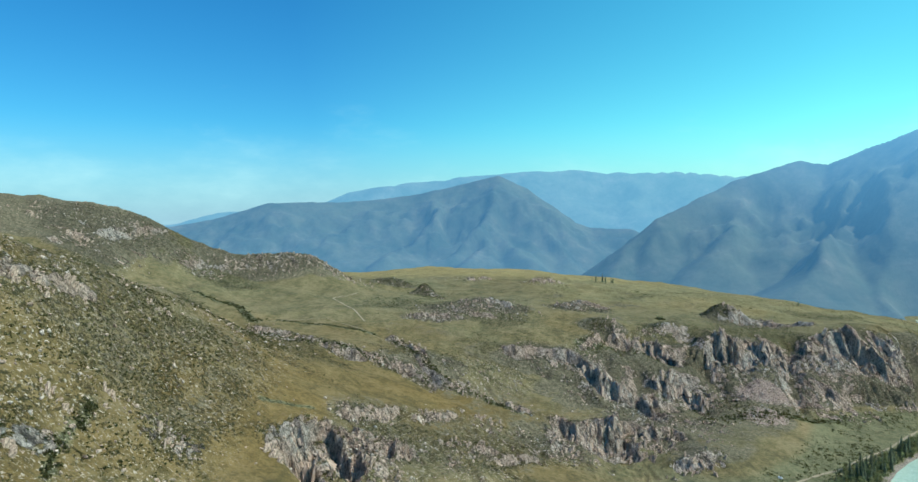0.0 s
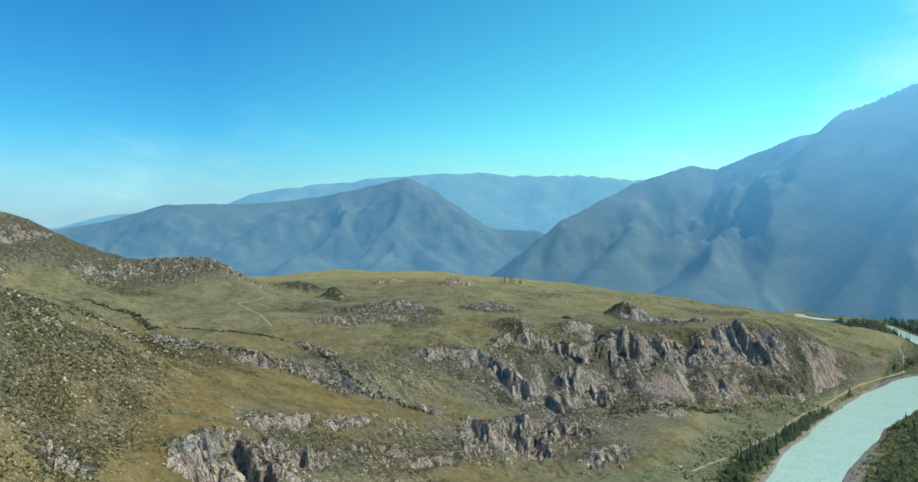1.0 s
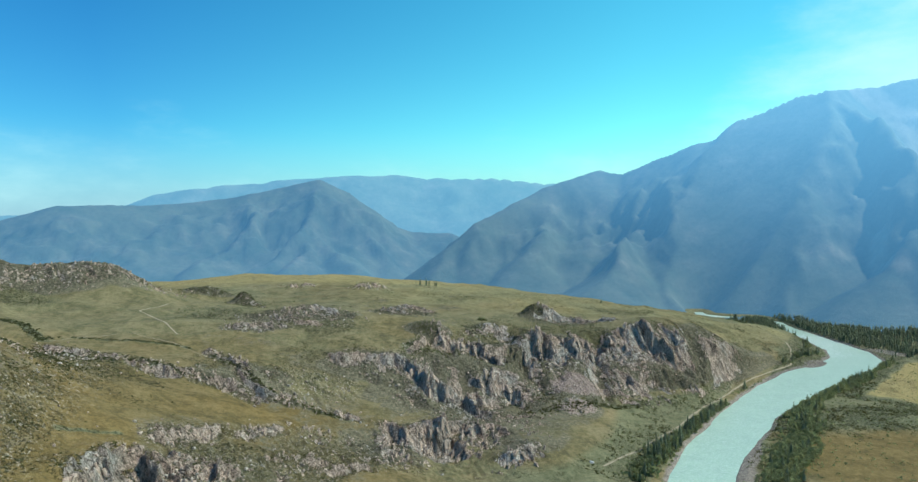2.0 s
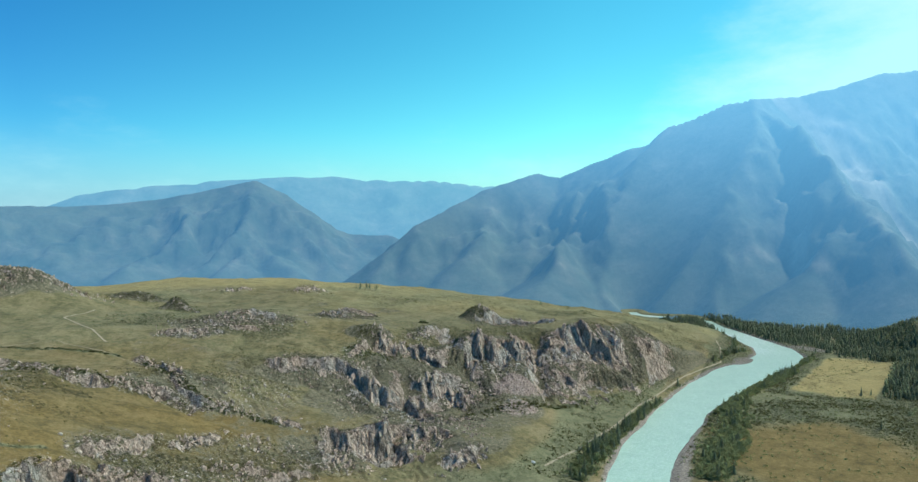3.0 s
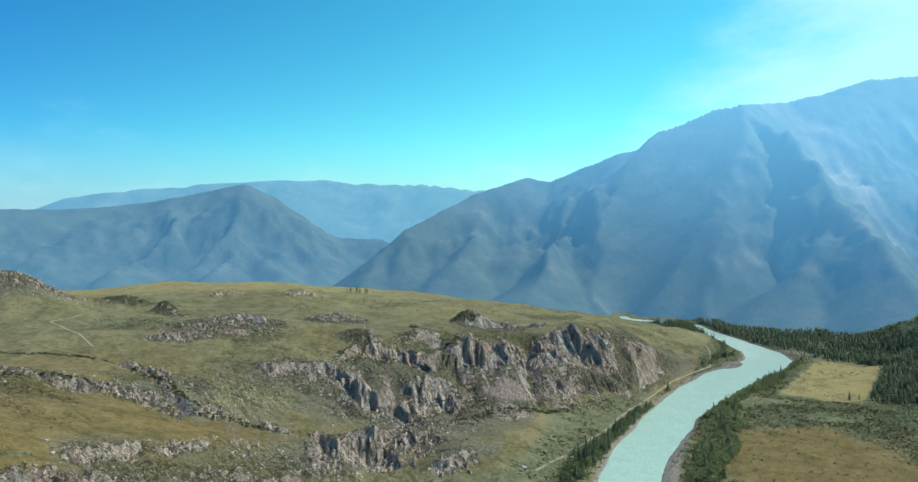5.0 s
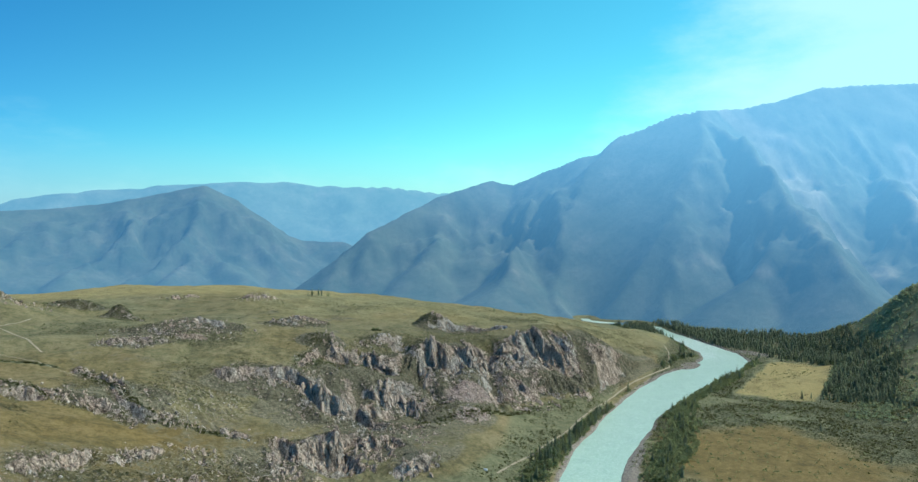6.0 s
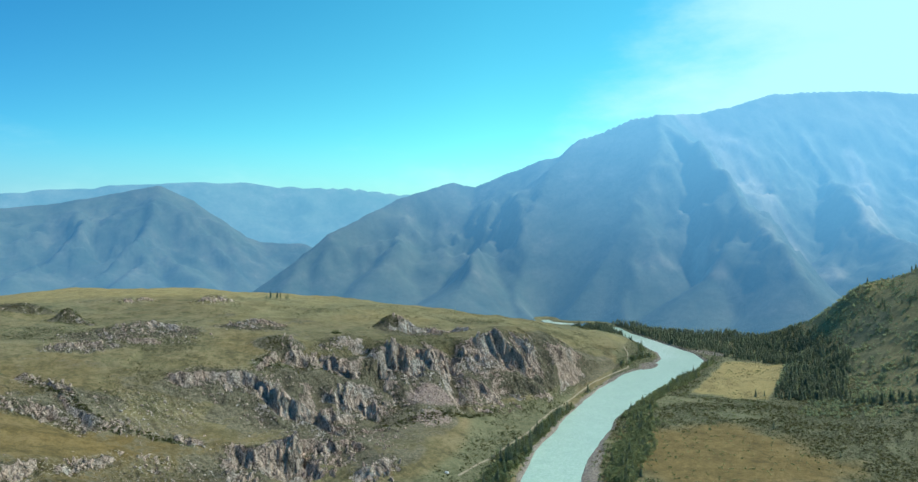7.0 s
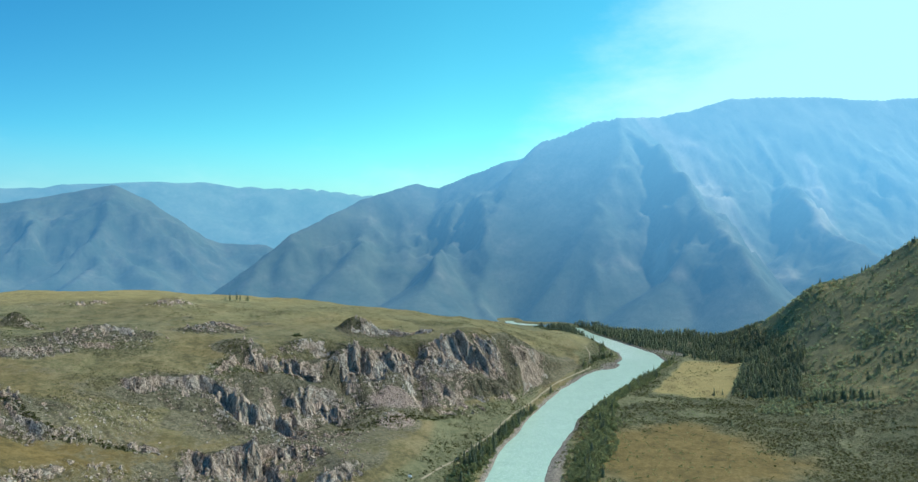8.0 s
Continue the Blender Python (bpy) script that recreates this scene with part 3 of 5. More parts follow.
    broken = np.maximum(craggy, stony * 0.9)
    rock = (smooth(0.70, 1.15, slope) * (0.25 + 0.75 * smooth(0.02, 0.35, broken)) * smooth(8, 16, z) + 0.40 * broken) * west
    rock = rock * (1 - 0.85 * smooth(815, 880, x + 20 * (slab - 0.5)))
    rock = rock * (1 - 0.8 * smooth(-180, -260, x) * smooth(960, 860, y) * (1 - smooth(0.2, 0.5, craggy)))
    for cx, cy, rx, ry in ((650, 1002, 70, 22), (716, 1035, 24, 52), (365, 1020, 22, 40), (270, 1020, 60, 24)):
        rock = rock * (1 - 0.85 * smooth(1.15, 0.6, np.hypot((x - cx) / rx, (y - cy) / ry) + ragged))
    rock = rock * (1 - 0.35 * smooth(1150, 1250, y) * smooth(-120, -240, x))
    # near rock warmer: its own pink, plus thinner haze put into colour
    rust = smooth(900, 680, y) * smooth(0.25, 0.55, fractal(x, y, 60, 3, 95)) * smooth(400, 200, x) * smooth(-135, -95, x)
    shingle = smooth(1700, 1350, y) * smooth(half + 13, half + 7, d + 10 * (fractal(x, y, 25, 3, 29) - 0.5))
    patchy = fractal(x, y, 130, 4, 31)
    near_slope = smooth(-150, -260, x + 60 * (patchy - 0.5)) * smooth(980, 840, y)
    hay = smooth(1570, 1690, y + 0.22 * x + 120 * (patchy - 0.5)) * smooth(100, 125, z) * 0.62 * west * (x > -450)
    # far table land, where haze is painted in as paler, greener grass
    hazed_top = smooth(1300, 1450, y + 0.30 * x + 160 * (patchy - 0.5)) * smooth(25, 50, z) * west * smooth(100, 260, x)
    hay = hay * (1 - 0.5 * smooth(300, 600, x) * smooth(1150, 1000, x) * (y > 1080))
    hay = np.maximum(hay, 0.26 * hazed_top)
    meadow = np.maximum(np.abs((x - 1168) * 0.85 + (y - 975) * 0.53) / 185, np.abs((y - 975) * 0.85 - (x - 1168) * 0.53) / 66) + 0.25 * (fractal(x, y, 40, 3, 43) - 0.5)
    hay = np.maximum(hay, 0.9 * smooth(1.05, 0.94, meadow))
    hay = np.maximum(hay, 0.7 * smooth(1.1, 0.8, np.hypot((x - 1650) / 45, (y - 1330) / 60)))
    shingle = np.maximum(shingle, 0.8 * smooth(1.1, 0.7, np.hypot((x - 1340) / 24, (y - 1222) / 52)))
    shingle = np.maximum(shingle, bar)
    shingle = np.maximum(shingle, 0.9 * smooth(13, 7, along([(490, 630, 0), (540, 690, 0), (604, 756, 0)], x, y)[0] + 8 * (fractal(x, y, 15, 3, 103) - 0.5)) * (z > 0))
    east = smooth(520, 620, x) * (y < 0.93 * x + 250)
    gold = smooth(1.15, 0.75, np.hypot((x - 738) / 150, (y - 650) / 140) + 0.7 * (fractal(x, y, 70, 4, 47) - 0.5))
    hay = np.maximum(hay, 0.10 * east * gold)
    scrub = smooth(0.44, 0.70, patchy + 0.20 * near_slope * smooth(0.42, 0.62, fractal(x, y, 34, 4, 57)) + 0.30 * craggy + 0.32 * stony + 0.25 * smooth(0.3, 0.6, slope) * (x > 100) * (y > 700)) * high * west * smooth(1560, 1380, y + 0.25 * x - 60)
    scrub = np.maximum(scrub, east * smooth(45, 18, z) * (1 - gold) * smooth(0.28, 0.44, fractal(x, y, 80, 4, 37)))
    scrub = np.maximum(scrub, 0.08 * smooth(16, 30, z) * smooth(1000, 1150, x)) * (1 - smooth(1.12, 1.0, meadow))
    stone = np.clip(np.maximum(broken * 1.2, near_slope * 0.9), 0, 1) * high * west
    lush = smooth(22, 17, z) * smooth(190, 260, x) * smooth(1090, 1010, x) * (x < 1100) * (y > 0.93 * x + 310) * 0.9
    lush = np.maximum(lush, east * (1 - gold) * (0.9 - 0.3 * smooth(30, 60, z)))
    lush = np.maximum(lush, smooth(0.8, 0.4, np.hypot((x + 270) / 230, (y - 1130) / 90)) * 0.35)
    scree = np.maximum(smooth(1.1, 0.5, np.hypot((x - 440) / 55, (y - 965) / 36)), 0.75 * smooth(1.1, 0.5, np.hypot((x - 415) / 42, (y - 900) / 36)))
    scrub = np.maximum(scrub, 0.7 * lush * smooth(0.36, 0.56, fractal(x, y, 35, 3, 59)) * smooth(24, 18, z))
    # east hillside brightened: the haze over it is painted into the grass
    lush = np.maximum(lush, 0.75 * smooth(16, 30, z) * smooth(1000, 1150, x))
    hay = np.maximum(hay, 0.42 * smooth(14, 40, z) * smooth(1000, 1150, x) * smooth(0.35, 0.6, fractal(x, y, 110, 4, 101)))
    lush = np.maximum(lush, 0.35 * smooth(0.15, 0.6, stony) * west)
    lush = np.maximum(lush, 0.95 * smooth(1.2, 0.7, np.hypot((x - 1095) / 75, (y - 1225) / 28) + 0.5 * ragged))
    lush = np.maximum(lush, 0.85 * smooth(1120, 1230, x) * smooth(1330, 1430, y))
    fray = 6 * (fractal(x, y, 12, 2, 77) - 0.5)
    for x1, y1, x2, y2, _, wide in HEDGES:
        box = (x > min(x1, x2) - 30) & (x < max(x1, x2) + 30) & (y > min(y1, y2) - 30) & (y < max(y1, y2) + 30)
        near = smooth(0.75 * wide + 2, 0.3 * wide, along([(x1, y1, 0), (x2, y2, 0)], x[box], y[box])[0] + fray[box])
        scrub[box], lush[box] = np.maximum(scrub[box], near), np.maximum(lush[box], near)
    scrub = np.maximum(scrub, 0.9 * smooth(740, 800, x) * smooth(0.06, 0.2, slope) * west * smooth(10, 18, z) * smooth(0.4, 0.55, fractal(x, y, 40, 3, 87)))
    # grass turns paler green with distance: haze put into its colour
    lush = np.maximum(lush, 0.55 * smooth(980, 1250, y) * west * high * (0.5 + 0.5 * smooth(0.35, 0.6, patchy)))
    dry = np.clip(0.28 * smooth(960, 860, y) * smooth(-330, -240, x) * smooth(230, 120, x) * high + near_slope * (0.08 + 0.40 * smooth(0.4, 0.6, fractal(x, y, 60, 3, 79))) + 0.8 * smooth(1.2, 0.6, np.hypot((x + 585) / 50, (y - 1385) / 60)) + 0.6 * smooth(1.3, 0.3, np.hypot((x + 165) / 90, (y - 620) / 150)) + 0.5 * smooth(1.2, 0.5, np.hypot((x - 20) / 150, (y - 770) / 120)) + 0.35 * high * smooth(0.5, 0.62, fractal(x, y, 170, 3, 83)), 0, 1) * west * (1 - lush)
    dry = np.maximum(dry, 0.95 * east * gold * (z < 30) * (1 - shingle))
    lush = np.maximum(lush, 0.85 * hazed_top * smooth(0.3, 0.5, fractal(x, y, 70, 3, 91)))
    scrub = np.maximum(scrub, 0.5 * hazed_top * smooth(0.42, 0.6, fractal(x, y, 50, 4, 93)))
    heath = np.zeros_like(z)
    for cx, cy, rx, ry, amount in HEATH:
        heath = np.maximum(heath, amount * smooth(1.2, 0.75, np.hypot((x - cx) / rx, (y - cy) / ry) + 1.2 * ragged))
    heath = heath * np.maximum(smooth(21, 29, z), smooth(760, 840, x) * smooth(5, 9, z)) * (0.55 + 0.45 * smooth(0.12, 0.35, slope)) * (1 - shingle)
    lush = lush * (1 - 0.7 * heath)
    for cx, cy, rx, ry in DOMES:
        dome = smooth(1.2, 0.7, np.hypot((x - cx) / rx, (y - cy) / ry) + 0.6 * ragged)
        heath, scrub, rock = np.maximum(heath, dome), np.maximum(scrub, dome), rock * (1 - 0.85 * dome)
    return z, dict(heath=heath, rust=rust, dry=dry, rock=rock, scrub=scrub, hay=hay, lush=lush, scree=scree * 0.72, shingle=shingle, stone=stone)


def spaced(knots):
    """Coordinates with a step of their own between each pair of knots (start, step)."""
    vals = []
    for (p, step), (q, _) in zip(knots[:-1], knots[1:]):
        n = max(1, round((q - p) / step))
        vals += [p + (q - p) * i / n for i in range(n)]
    return np.array(vals + [knots[-1][0]])


GROUND_GRID = []


def sheet(name, xs, ys, height, material, z_cut=None):
    """A sheet of quads over the plan, with masks as point attributes."""
    gx, gy = np.meshgrid(xs, ys)
    z, masks = height(gx, gy)
    ny, nx = gx.shape
    if masks and not GROUND_GRID:
        GROUND_GRID.extend((xs, ys, z, masks))
    idx = np.arange(nx * ny).reshape(ny, nx)
    quads = np.stack([idx[:-1, :-1], idx[:-1, 1:], idx[1:, 1:], idx[1:, :-1]], -1).reshape(-1, 4)
    if z_cut is not None:
        quads = quads[(z.ravel()[quads] > z_cut).any(axis=1)]
    me = bpy.data.meshes.new(name)
    me.vertices.add(nx * ny)
    me.vertices.foreach_set("co", np.stack([gx, gy, z], -1).astype(np.float32).ravel())
    me.loops.add(quads.size)
    me.loops.foreach_set("vertex_index", quads.astype(np.int32).ravel())
    me.polygons.add(len(quads))
    me.polygons.foreach_set("loop_start", (np.arange(len(quads)) * 4).astype(np.int32))
    me.polygons.foreach_set("use_smooth", np.ones(len(quads), bool))
    me.update(calc_edges=True)
    for key, val in masks.items():
        at = me.attributes.new(key, "FLOAT", "POINT")
        at.data.foreach_set("value", val.astype(np.float32).ravel())
    me.materials.append(material)
    return new(name, me)


ground = sheet("ground", spaced([(-4900, 250), (-1500, 60), (-950, 8), (-500, 1.8), (800, 2.4), (1300, 6), (1500, 12), (1900, 30), (2600, 250), (4900, 1)]),
               spaced([(-4900, 300), (-300, 60), (250, 8), (380, 1.5), (900, 1.8), (1300, 3.0), (1950, 12), (2500, 200), (4900, 1)]), land, GROUND)
tagged(ground, "dry grassy steppe plateau with stony slopes beside a river", "ground", kind="structure")

# ---- the river ----
def river_sheet():
    bm = bmesh.new()
    pts = []
    for p, q in zip(RIVER[:-1], RIVER[1:]):
        n = max(2, int(math.hypot(q[0] - p[0], q[1] - p[1]) / 12))
        pts += [[p[k] + (q[k] - p[k]) * i / n for k in range(3)] for i in range(n)]
    rows = []
    for i, p in enumerate(pts):
        q, r = pts[max(0, i - 2)], pts[min(len(pts) - 1, i + 2)]
        n = Vector((-(r[1] - q[1]), r[0] - q[0], 0)).normalized()
        rows.append([bm.verts.new((p[0] + n.x * s * (p[2] + 16), p[1] + n.y * s * (p[2] + 16), 0)) for s in (-1, -0.5, 0, 0.5, 1)])
    for r, s in zip(rows[:-1], rows[1:]):
        for k in range(4):
            f = bm.faces.new((r[k], r[k + 1], s[k + 1], s[k]))
            f.smooth = True
    me = bpy.data.meshes.new("water")
    bm.to_mesh(me)
    co = np.array([v.co[:] for v in me.vertices])
    foam = 1.3 * np.exp(-(((co[:, 0] - 1325) / 60) ** 2 + ((co[:, 1] - 1405) / 90) ** 2)) + 1.1 * np.exp(-(((co[:, 0] - 1222) / 40) ** 2 + ((co[:, 1] - 1285) / 60) ** 2)) + np.exp(-(((co[:, 0] - 1350) / 40) ** 2 + ((co[:, 1] - 1880) / 60) ** 2)) + 0.35
    me.attributes.new("foam", "FLOAT", "POINT").data.foreach_set("value", np.clip(foam, 0, 1).astype(np.float32))
    me.materials.append(WATER)
    return new("water", me)


tagged(river_sheet(), "milky turquoise mountain river between wooded banks", "river", kind="structure")

# ---- the mountains round the valley ----
def range_height(crests, seed, spur, size, falloff=1.25, bare=()):
    def height(x, y):
        wx = x + 120 * (fractal(x, y, 420, 3, seed) - 0.5)
        wy = y + 120 * (fractal(x, y, 420, 3, seed + 1) - 0.5)
        z = np.full(x.shape, -60.0)
        near = np.ones_like(x)
        bank, (half,) = along(RIVER, x, y)
        for k, crest in enumerate(crests):
            for p, q in zip(crest[:-1], crest[1:]):
                d, (top, wide) = along([p, q], wx, wy)
                u = np.clip((np.hypot(d, 10) - 10) / wide, 0, 1.3)
                near = np.minimum(near, u) if k == 0 else near
                z = np.maximum(z, top * (1 - np.minimum(u, 1)) ** falloff - 60 * np.maximum(u - 1, 0))
        lift = smooth(0, 200, z)
        ridges = fractal(wx, wy, size, 6, seed + 2, 0.55, True) + 0.30 * (fractal(wx, wy, 0.33 * size, 3, seed + 8, 0.5, True) - 0.6)
        z = z + lift * (ridges - 0.62) * spur * smooth(0, 320, z) * (0.10 + 0.90 * smooth(0.02, 0.35, near))
        sunlit_flank = np.zeros_like(x)
        for line in bare:
            d, (wide,) = along(line, x + 90 * (fractal(x, y, 130, 4, seed + 9) - 0.5), y + 90 * (fractal(x, y, 130, 4, seed + 10) - 0.5))
            sunlit_flank = np.maximum(sunlit_flank, smooth(wide, 0.3 * wide, d))
        return np.minimum(z + lift * (fractal(x, y, 60, 3, seed + 5) - 0.5) * 6, bank - half - 25), dict(bare=sunlit_flank)
    return height


EAST_RANGE = [
    [(600, 2600, 60, 200), (740, 2822, 205, 300), (890, 2886, 310, 420), (1172, 2990, 480, 620), (1539, 3043, 570, 900), (1644, 2987, 545, 900), (1876, 2725, 668, 900),
     (1927, 2627, 690, 900), (1985, 2480, 806, 900), (2000, 2450, 850, 900), (2050, 2400, 912, 900), (2125, 2370, 925, 900), (2208, 2325, 857, 950), (2447, 2297, 875, 1000), (2863, 2189, 977, 1050), (3237, 1996, 1000, 1050), (3549, 1849, 986, 1000), (3713, 1742, 1000, 1000), (3900, 1100, 1000, 1000)],
    [(2213, 2329, 845, 500), (2170, 2007, 640, 480), (2070, 1741, 455, 430), (1960, 1526, 305, 360), (1837, 1305, 170, 250)],
    [(1880, 2732, 640, 420), (1510, 2486, 350, 360), (1236, 2299, 200, 280), (1060, 2150, 90, 200)],
    [(1544, 3052, 560, 420), (1257, 2845, 350, 360), (1025, 2618, 200, 300)],
    [(2866, 2192, 960, 600), (2737, 1850, 620, 600), (2480, 1508, 355, 500), (2379, 1281, 250, 400)],
    [(1900, 1590, 280, 400), (1760, 1580, 160, 280)],
    [(1960, 2330, 735, 420), (1799, 2073, 450, 380), (1600, 1967, 245, 300), (1500, 1915, 130, 200)],
    [(1570, 2640, 430, 330), (1487, 2545, 345, 300), (1330, 2380, 190, 240)],
]
SUNLIT_SPURS = [  # grassy spurs, sunlight on them painted in as paler colour: x, y, half the width
    [(2330, 2290, 40), (2413, 2230, 90), (2420, 2100, 110), (2390, 1950, 110), (2300, 1760, 90), (2250, 1640, 70), (2240, 1490, 60)],
    [(2900, 1800, 60), (2700, 1620, 70), (2450, 1480, 60)], [(1890, 1750, 40), (1800, 1640, 50), (1760, 1560, 40)],
]
NORTH_RANGE = [
    [(-1900, 3500, 250, 700), (-1522, 3700, 290, 700), (-1282, 3720, 338, 700), (-1066, 3751, 413, 750), (-650, 3845, 420, 800), (-284, 3890, 453, 800), (-12, 3900, 519, 800), (242, 3892, 570, 800),
     (394, 3880, 499, 750), (592, 3855, 328, 600), (755, 3826, 261, 550), (976, 3776, 260, 550)],
    [(247, 3896, 550, 420), (190, 3499, 326, 340), (125, 3302, 188, 280), (-29, 3105, 83, 200)],
    [(247, 3896, 550, 380), (457, 3574, 295, 320), (505, 3315, 123, 220)],
    [(3, 3905, 490, 400), (-184, 3501, 271, 330), (-364, 3286, 146, 240)],
    [(190, 3499, 326, 240), (272, 3323, 215, 210), (335, 3166, 110, 170)], [(190, 3499, 320, 220), (40, 3345, 205, 190), (-124, 3183, 100, 160)],
    [(-650, 3845, 410, 420), (-760, 3520, 230, 320), (-860, 3300, 110, 220)],
]
FAR_RANGE = [[(-2600, 4000, 250, 800), (-1830, 4329, 298, 800), (-1597, 4420, 373, 800), (-900, 4560, 444, 900), (-743, 4580, 512, 900), (-260, 4620, 588, 900), (353, 4640, 635, 900), (813, 4629, 660, 900),
              (1025, 4587, 632, 900), (1500, 4454, 627, 900), (1770, 4354, 591, 900), (2400, 4100, 560, 900)]]
m1 = sheet("mountain_east", spaced([(350, 14), (4300, 1)]), spaced([(700, 22), (1200, 14), (3300, 30), (4000, 1)]), range_height(EAST_RANGE, 11, 150, 280, bare=SUNLIT_SPURS), NEAR_MOUNTAIN, z_cut=-20)
tagged(m1, "steep mountain massif across the river, part wooded, blue haze put in as emission", "mountain", kind="structure")
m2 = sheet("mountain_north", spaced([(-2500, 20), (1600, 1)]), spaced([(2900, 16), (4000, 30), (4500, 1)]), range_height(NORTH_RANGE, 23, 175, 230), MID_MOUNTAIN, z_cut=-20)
tagged(m2, "craggy mountain beyond the plateau, blue haze put in as emission", "mountain", kind="structure")
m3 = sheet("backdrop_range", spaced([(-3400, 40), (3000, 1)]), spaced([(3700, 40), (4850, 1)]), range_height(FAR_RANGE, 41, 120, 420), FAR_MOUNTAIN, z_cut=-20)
tagged(m3, "far mountain range on the horizon, pale blue haze put in as emission", "mountain", kind="structure")

# ---- helpers for things ----
GRID_X, GRID_Y, GRID_Z, GRID_MASK = GROUND_GRID


def seat(x, y, name=None):
    """The ground's height (or one of its masks) under plan coordinates."""
    x, y = np.asarray(x, float), np.asarray(y, float)
    i = np.clip(np.searchsorted(GRID_X, x) - 1, 0, len(GRID_X) - 2)
    j = np.clip(np.searchsorted(GRID_Y, y) - 1, 0, len(GRID_Y) - 2)
    u, v = (x - GRID_X[i]) / (GRID_X[i + 1] - GRID_X[i]), (y - GRID_Y[j]) / (GRID_Y[j + 1] - GRID_Y[j])
    g = GRID_Z if name is None else GRID_MASK[name]
    return (g[j, i] * (1 - u) + g[j, i + 1] * u) * (1 - v) + (g[j + 1, i] * (1 - u) + g[j + 1, i + 1] * u) * v


def part(name, bm, material, parent, label=""):
    me = bpy.data.meshes.new(name)
    bm.to_mesh(me)
    bm.free()
    me.materials.append(material)
    ob = new(name, me)
    ob.parent = parent
    return tagged(ob, label)


def soup(name, verts, faces, material, label, category):
    """One mesh of very many small pieces."""
    me = bpy.data.meshes.new(name)
    verts, faces = np.asarray(verts, np.float32), np.asarray(faces, np.int32)
    me.vertices.add(len(verts))
    me.vertices.foreach_set("co", verts.ravel())
    me.loops.add(faces.size)
    me.loops.foreach_set("vertex_index", faces.ravel())
    me.polygons.add(len(faces))
    me.polygons.foreach_set("loop_start", (np.arange(len(faces)) * 3).astype(np.int32))
    me.update(calc_edges=True)
    me.materials.append(material)
    return tagged(new(name, me), label, category, kind="stuff")


def spots(rng, count, x0, x1, y0, y1, chance):
    """Plan places drawn at random, kept by a chance that depends on the place."""
    x, y = rng.uniform(x0, x1, count), rng.uniform(y0, y1, count)
    keep = rng.random(count) < chance(x, y)
    return x[keep], y[keep]


def tufts(rng, x, y, radius, tall, leaves):
    """Low leafy clumps: loose triangles over a dome at each place."""
    n = len(x)
    z = seat(x, y)
    az, el = rng.uniform(0, 6.283, (n, leaves)), np.arcsin(rng.uniform(0.0, 1.0, (n, leaves)))
    r = rng.uniform(0.55, 1.05, (n, leaves))
    cx = x[:, None] + radius[:, None] * r * np.cos(az) * np.cos(el)
    cy = y[:, None] + radius[:, None] * r * np.sin(az) * np.cos(el)
    cz = z[:, None] + (tall[:, None]) * r * np.sin(el) - 0.1 * tall[:, None]
    centre = np.stack([cx, cy, cz], -1)[:, :, None, :]
    jig = rng.normal(0, 1, (n, leaves, 3, 3)) * (0.42 * radius)[:, None, None, None] * np.array([1, 1, 0.8])
    verts = (centre + jig).reshape(-1, 3)
    return verts, np.arange(len(verts)).reshape(-1, 3)


def leaf_material(name, dark, light, spread=0.25):
    m, nt, b = shade(name, 0.8)
    geo = nt.nodes.new("ShaderNodeNewGeometry")
    both = calc(nt, "ADD", calc(nt, "MULTIPLY", geo.outputs["Random Per Island"], 0.55), calc(nt, "MULTIPLY", grain(nt, spread, 3, 0.6), 0.45))
    tone = ramp(nt, both, [(0.2, dark), (0.8, light)])
    nt.links.new(tone, b.inputs["Base Color"])
    # leaves let part of the light through
    through_leaf = nt.nodes.new("ShaderNodeBsdfTranslucent")
    both_sides = nt.nodes.new("ShaderNodeMixShader")
    both_sides.inputs[0].default_value = 0.62
    nt.links.new(blend(nt, 1.0, tone, (1.7, 1.6, 1.3), "MULTIPLY"), through_leaf.inputs["Color"])
    nt.links.new(b.outputs[0], both_sides.inputs[1])
    nt.links.new(through_leaf.outputs[0], both_sides.inputs[2])
    nt.links.new(both_sides.outputs[0], nt.nodes["Material Output"].inputs["Surface"])
    return m


def rock_material():
    m, nt, b = shade("weathered_rock", 0.92)
    col, tall = rock_colour(nt, 0.02)
    info = nt.nodes.new("ShaderNodeObjectInfo")
    col = blend(nt, calc(nt, "MULTIPLY", info.outputs["Random"], 0.30), col, (0.36, 0.27, 0.21))
    moss = level(nt, grain(nt, 0.4, 5, 0.7), 0.53, 0.64)
    nt.links.new(blend(nt, calc(nt, "MULTIPLY", moss, 0.5), col, (0.07, 0.068, 0.04)), b.inputs["Base Color"])
    relief(nt, b, calc(nt, "ADD", tall, grain(nt, 1.2, 5, 0.7)), 0.8, 0.5)
    return m


NEEDLES = leaf_material("larch_needles", (0.112, 0.145, 0.104), (0.24, 0.285, 0.195), 0.5)
LEAVES = leaf_material("willow_leaves", (0.105, 0.135, 0.075), (0.235, 0.265, 0.150), 0.3)
# hillside foliage, made paler to paint distance haze into the leaf colour
HAZED_BIRCH = leaf_material("hazed_birch_leaves", (0.11, 0.15, 0.095), (0.27, 0.31, 0.21), 0.02)
SCRUB = leaf_material("juniper_scrub", (0.040, 0.048, 0.022), (0.115, 0.118, 0.052), 0.05)
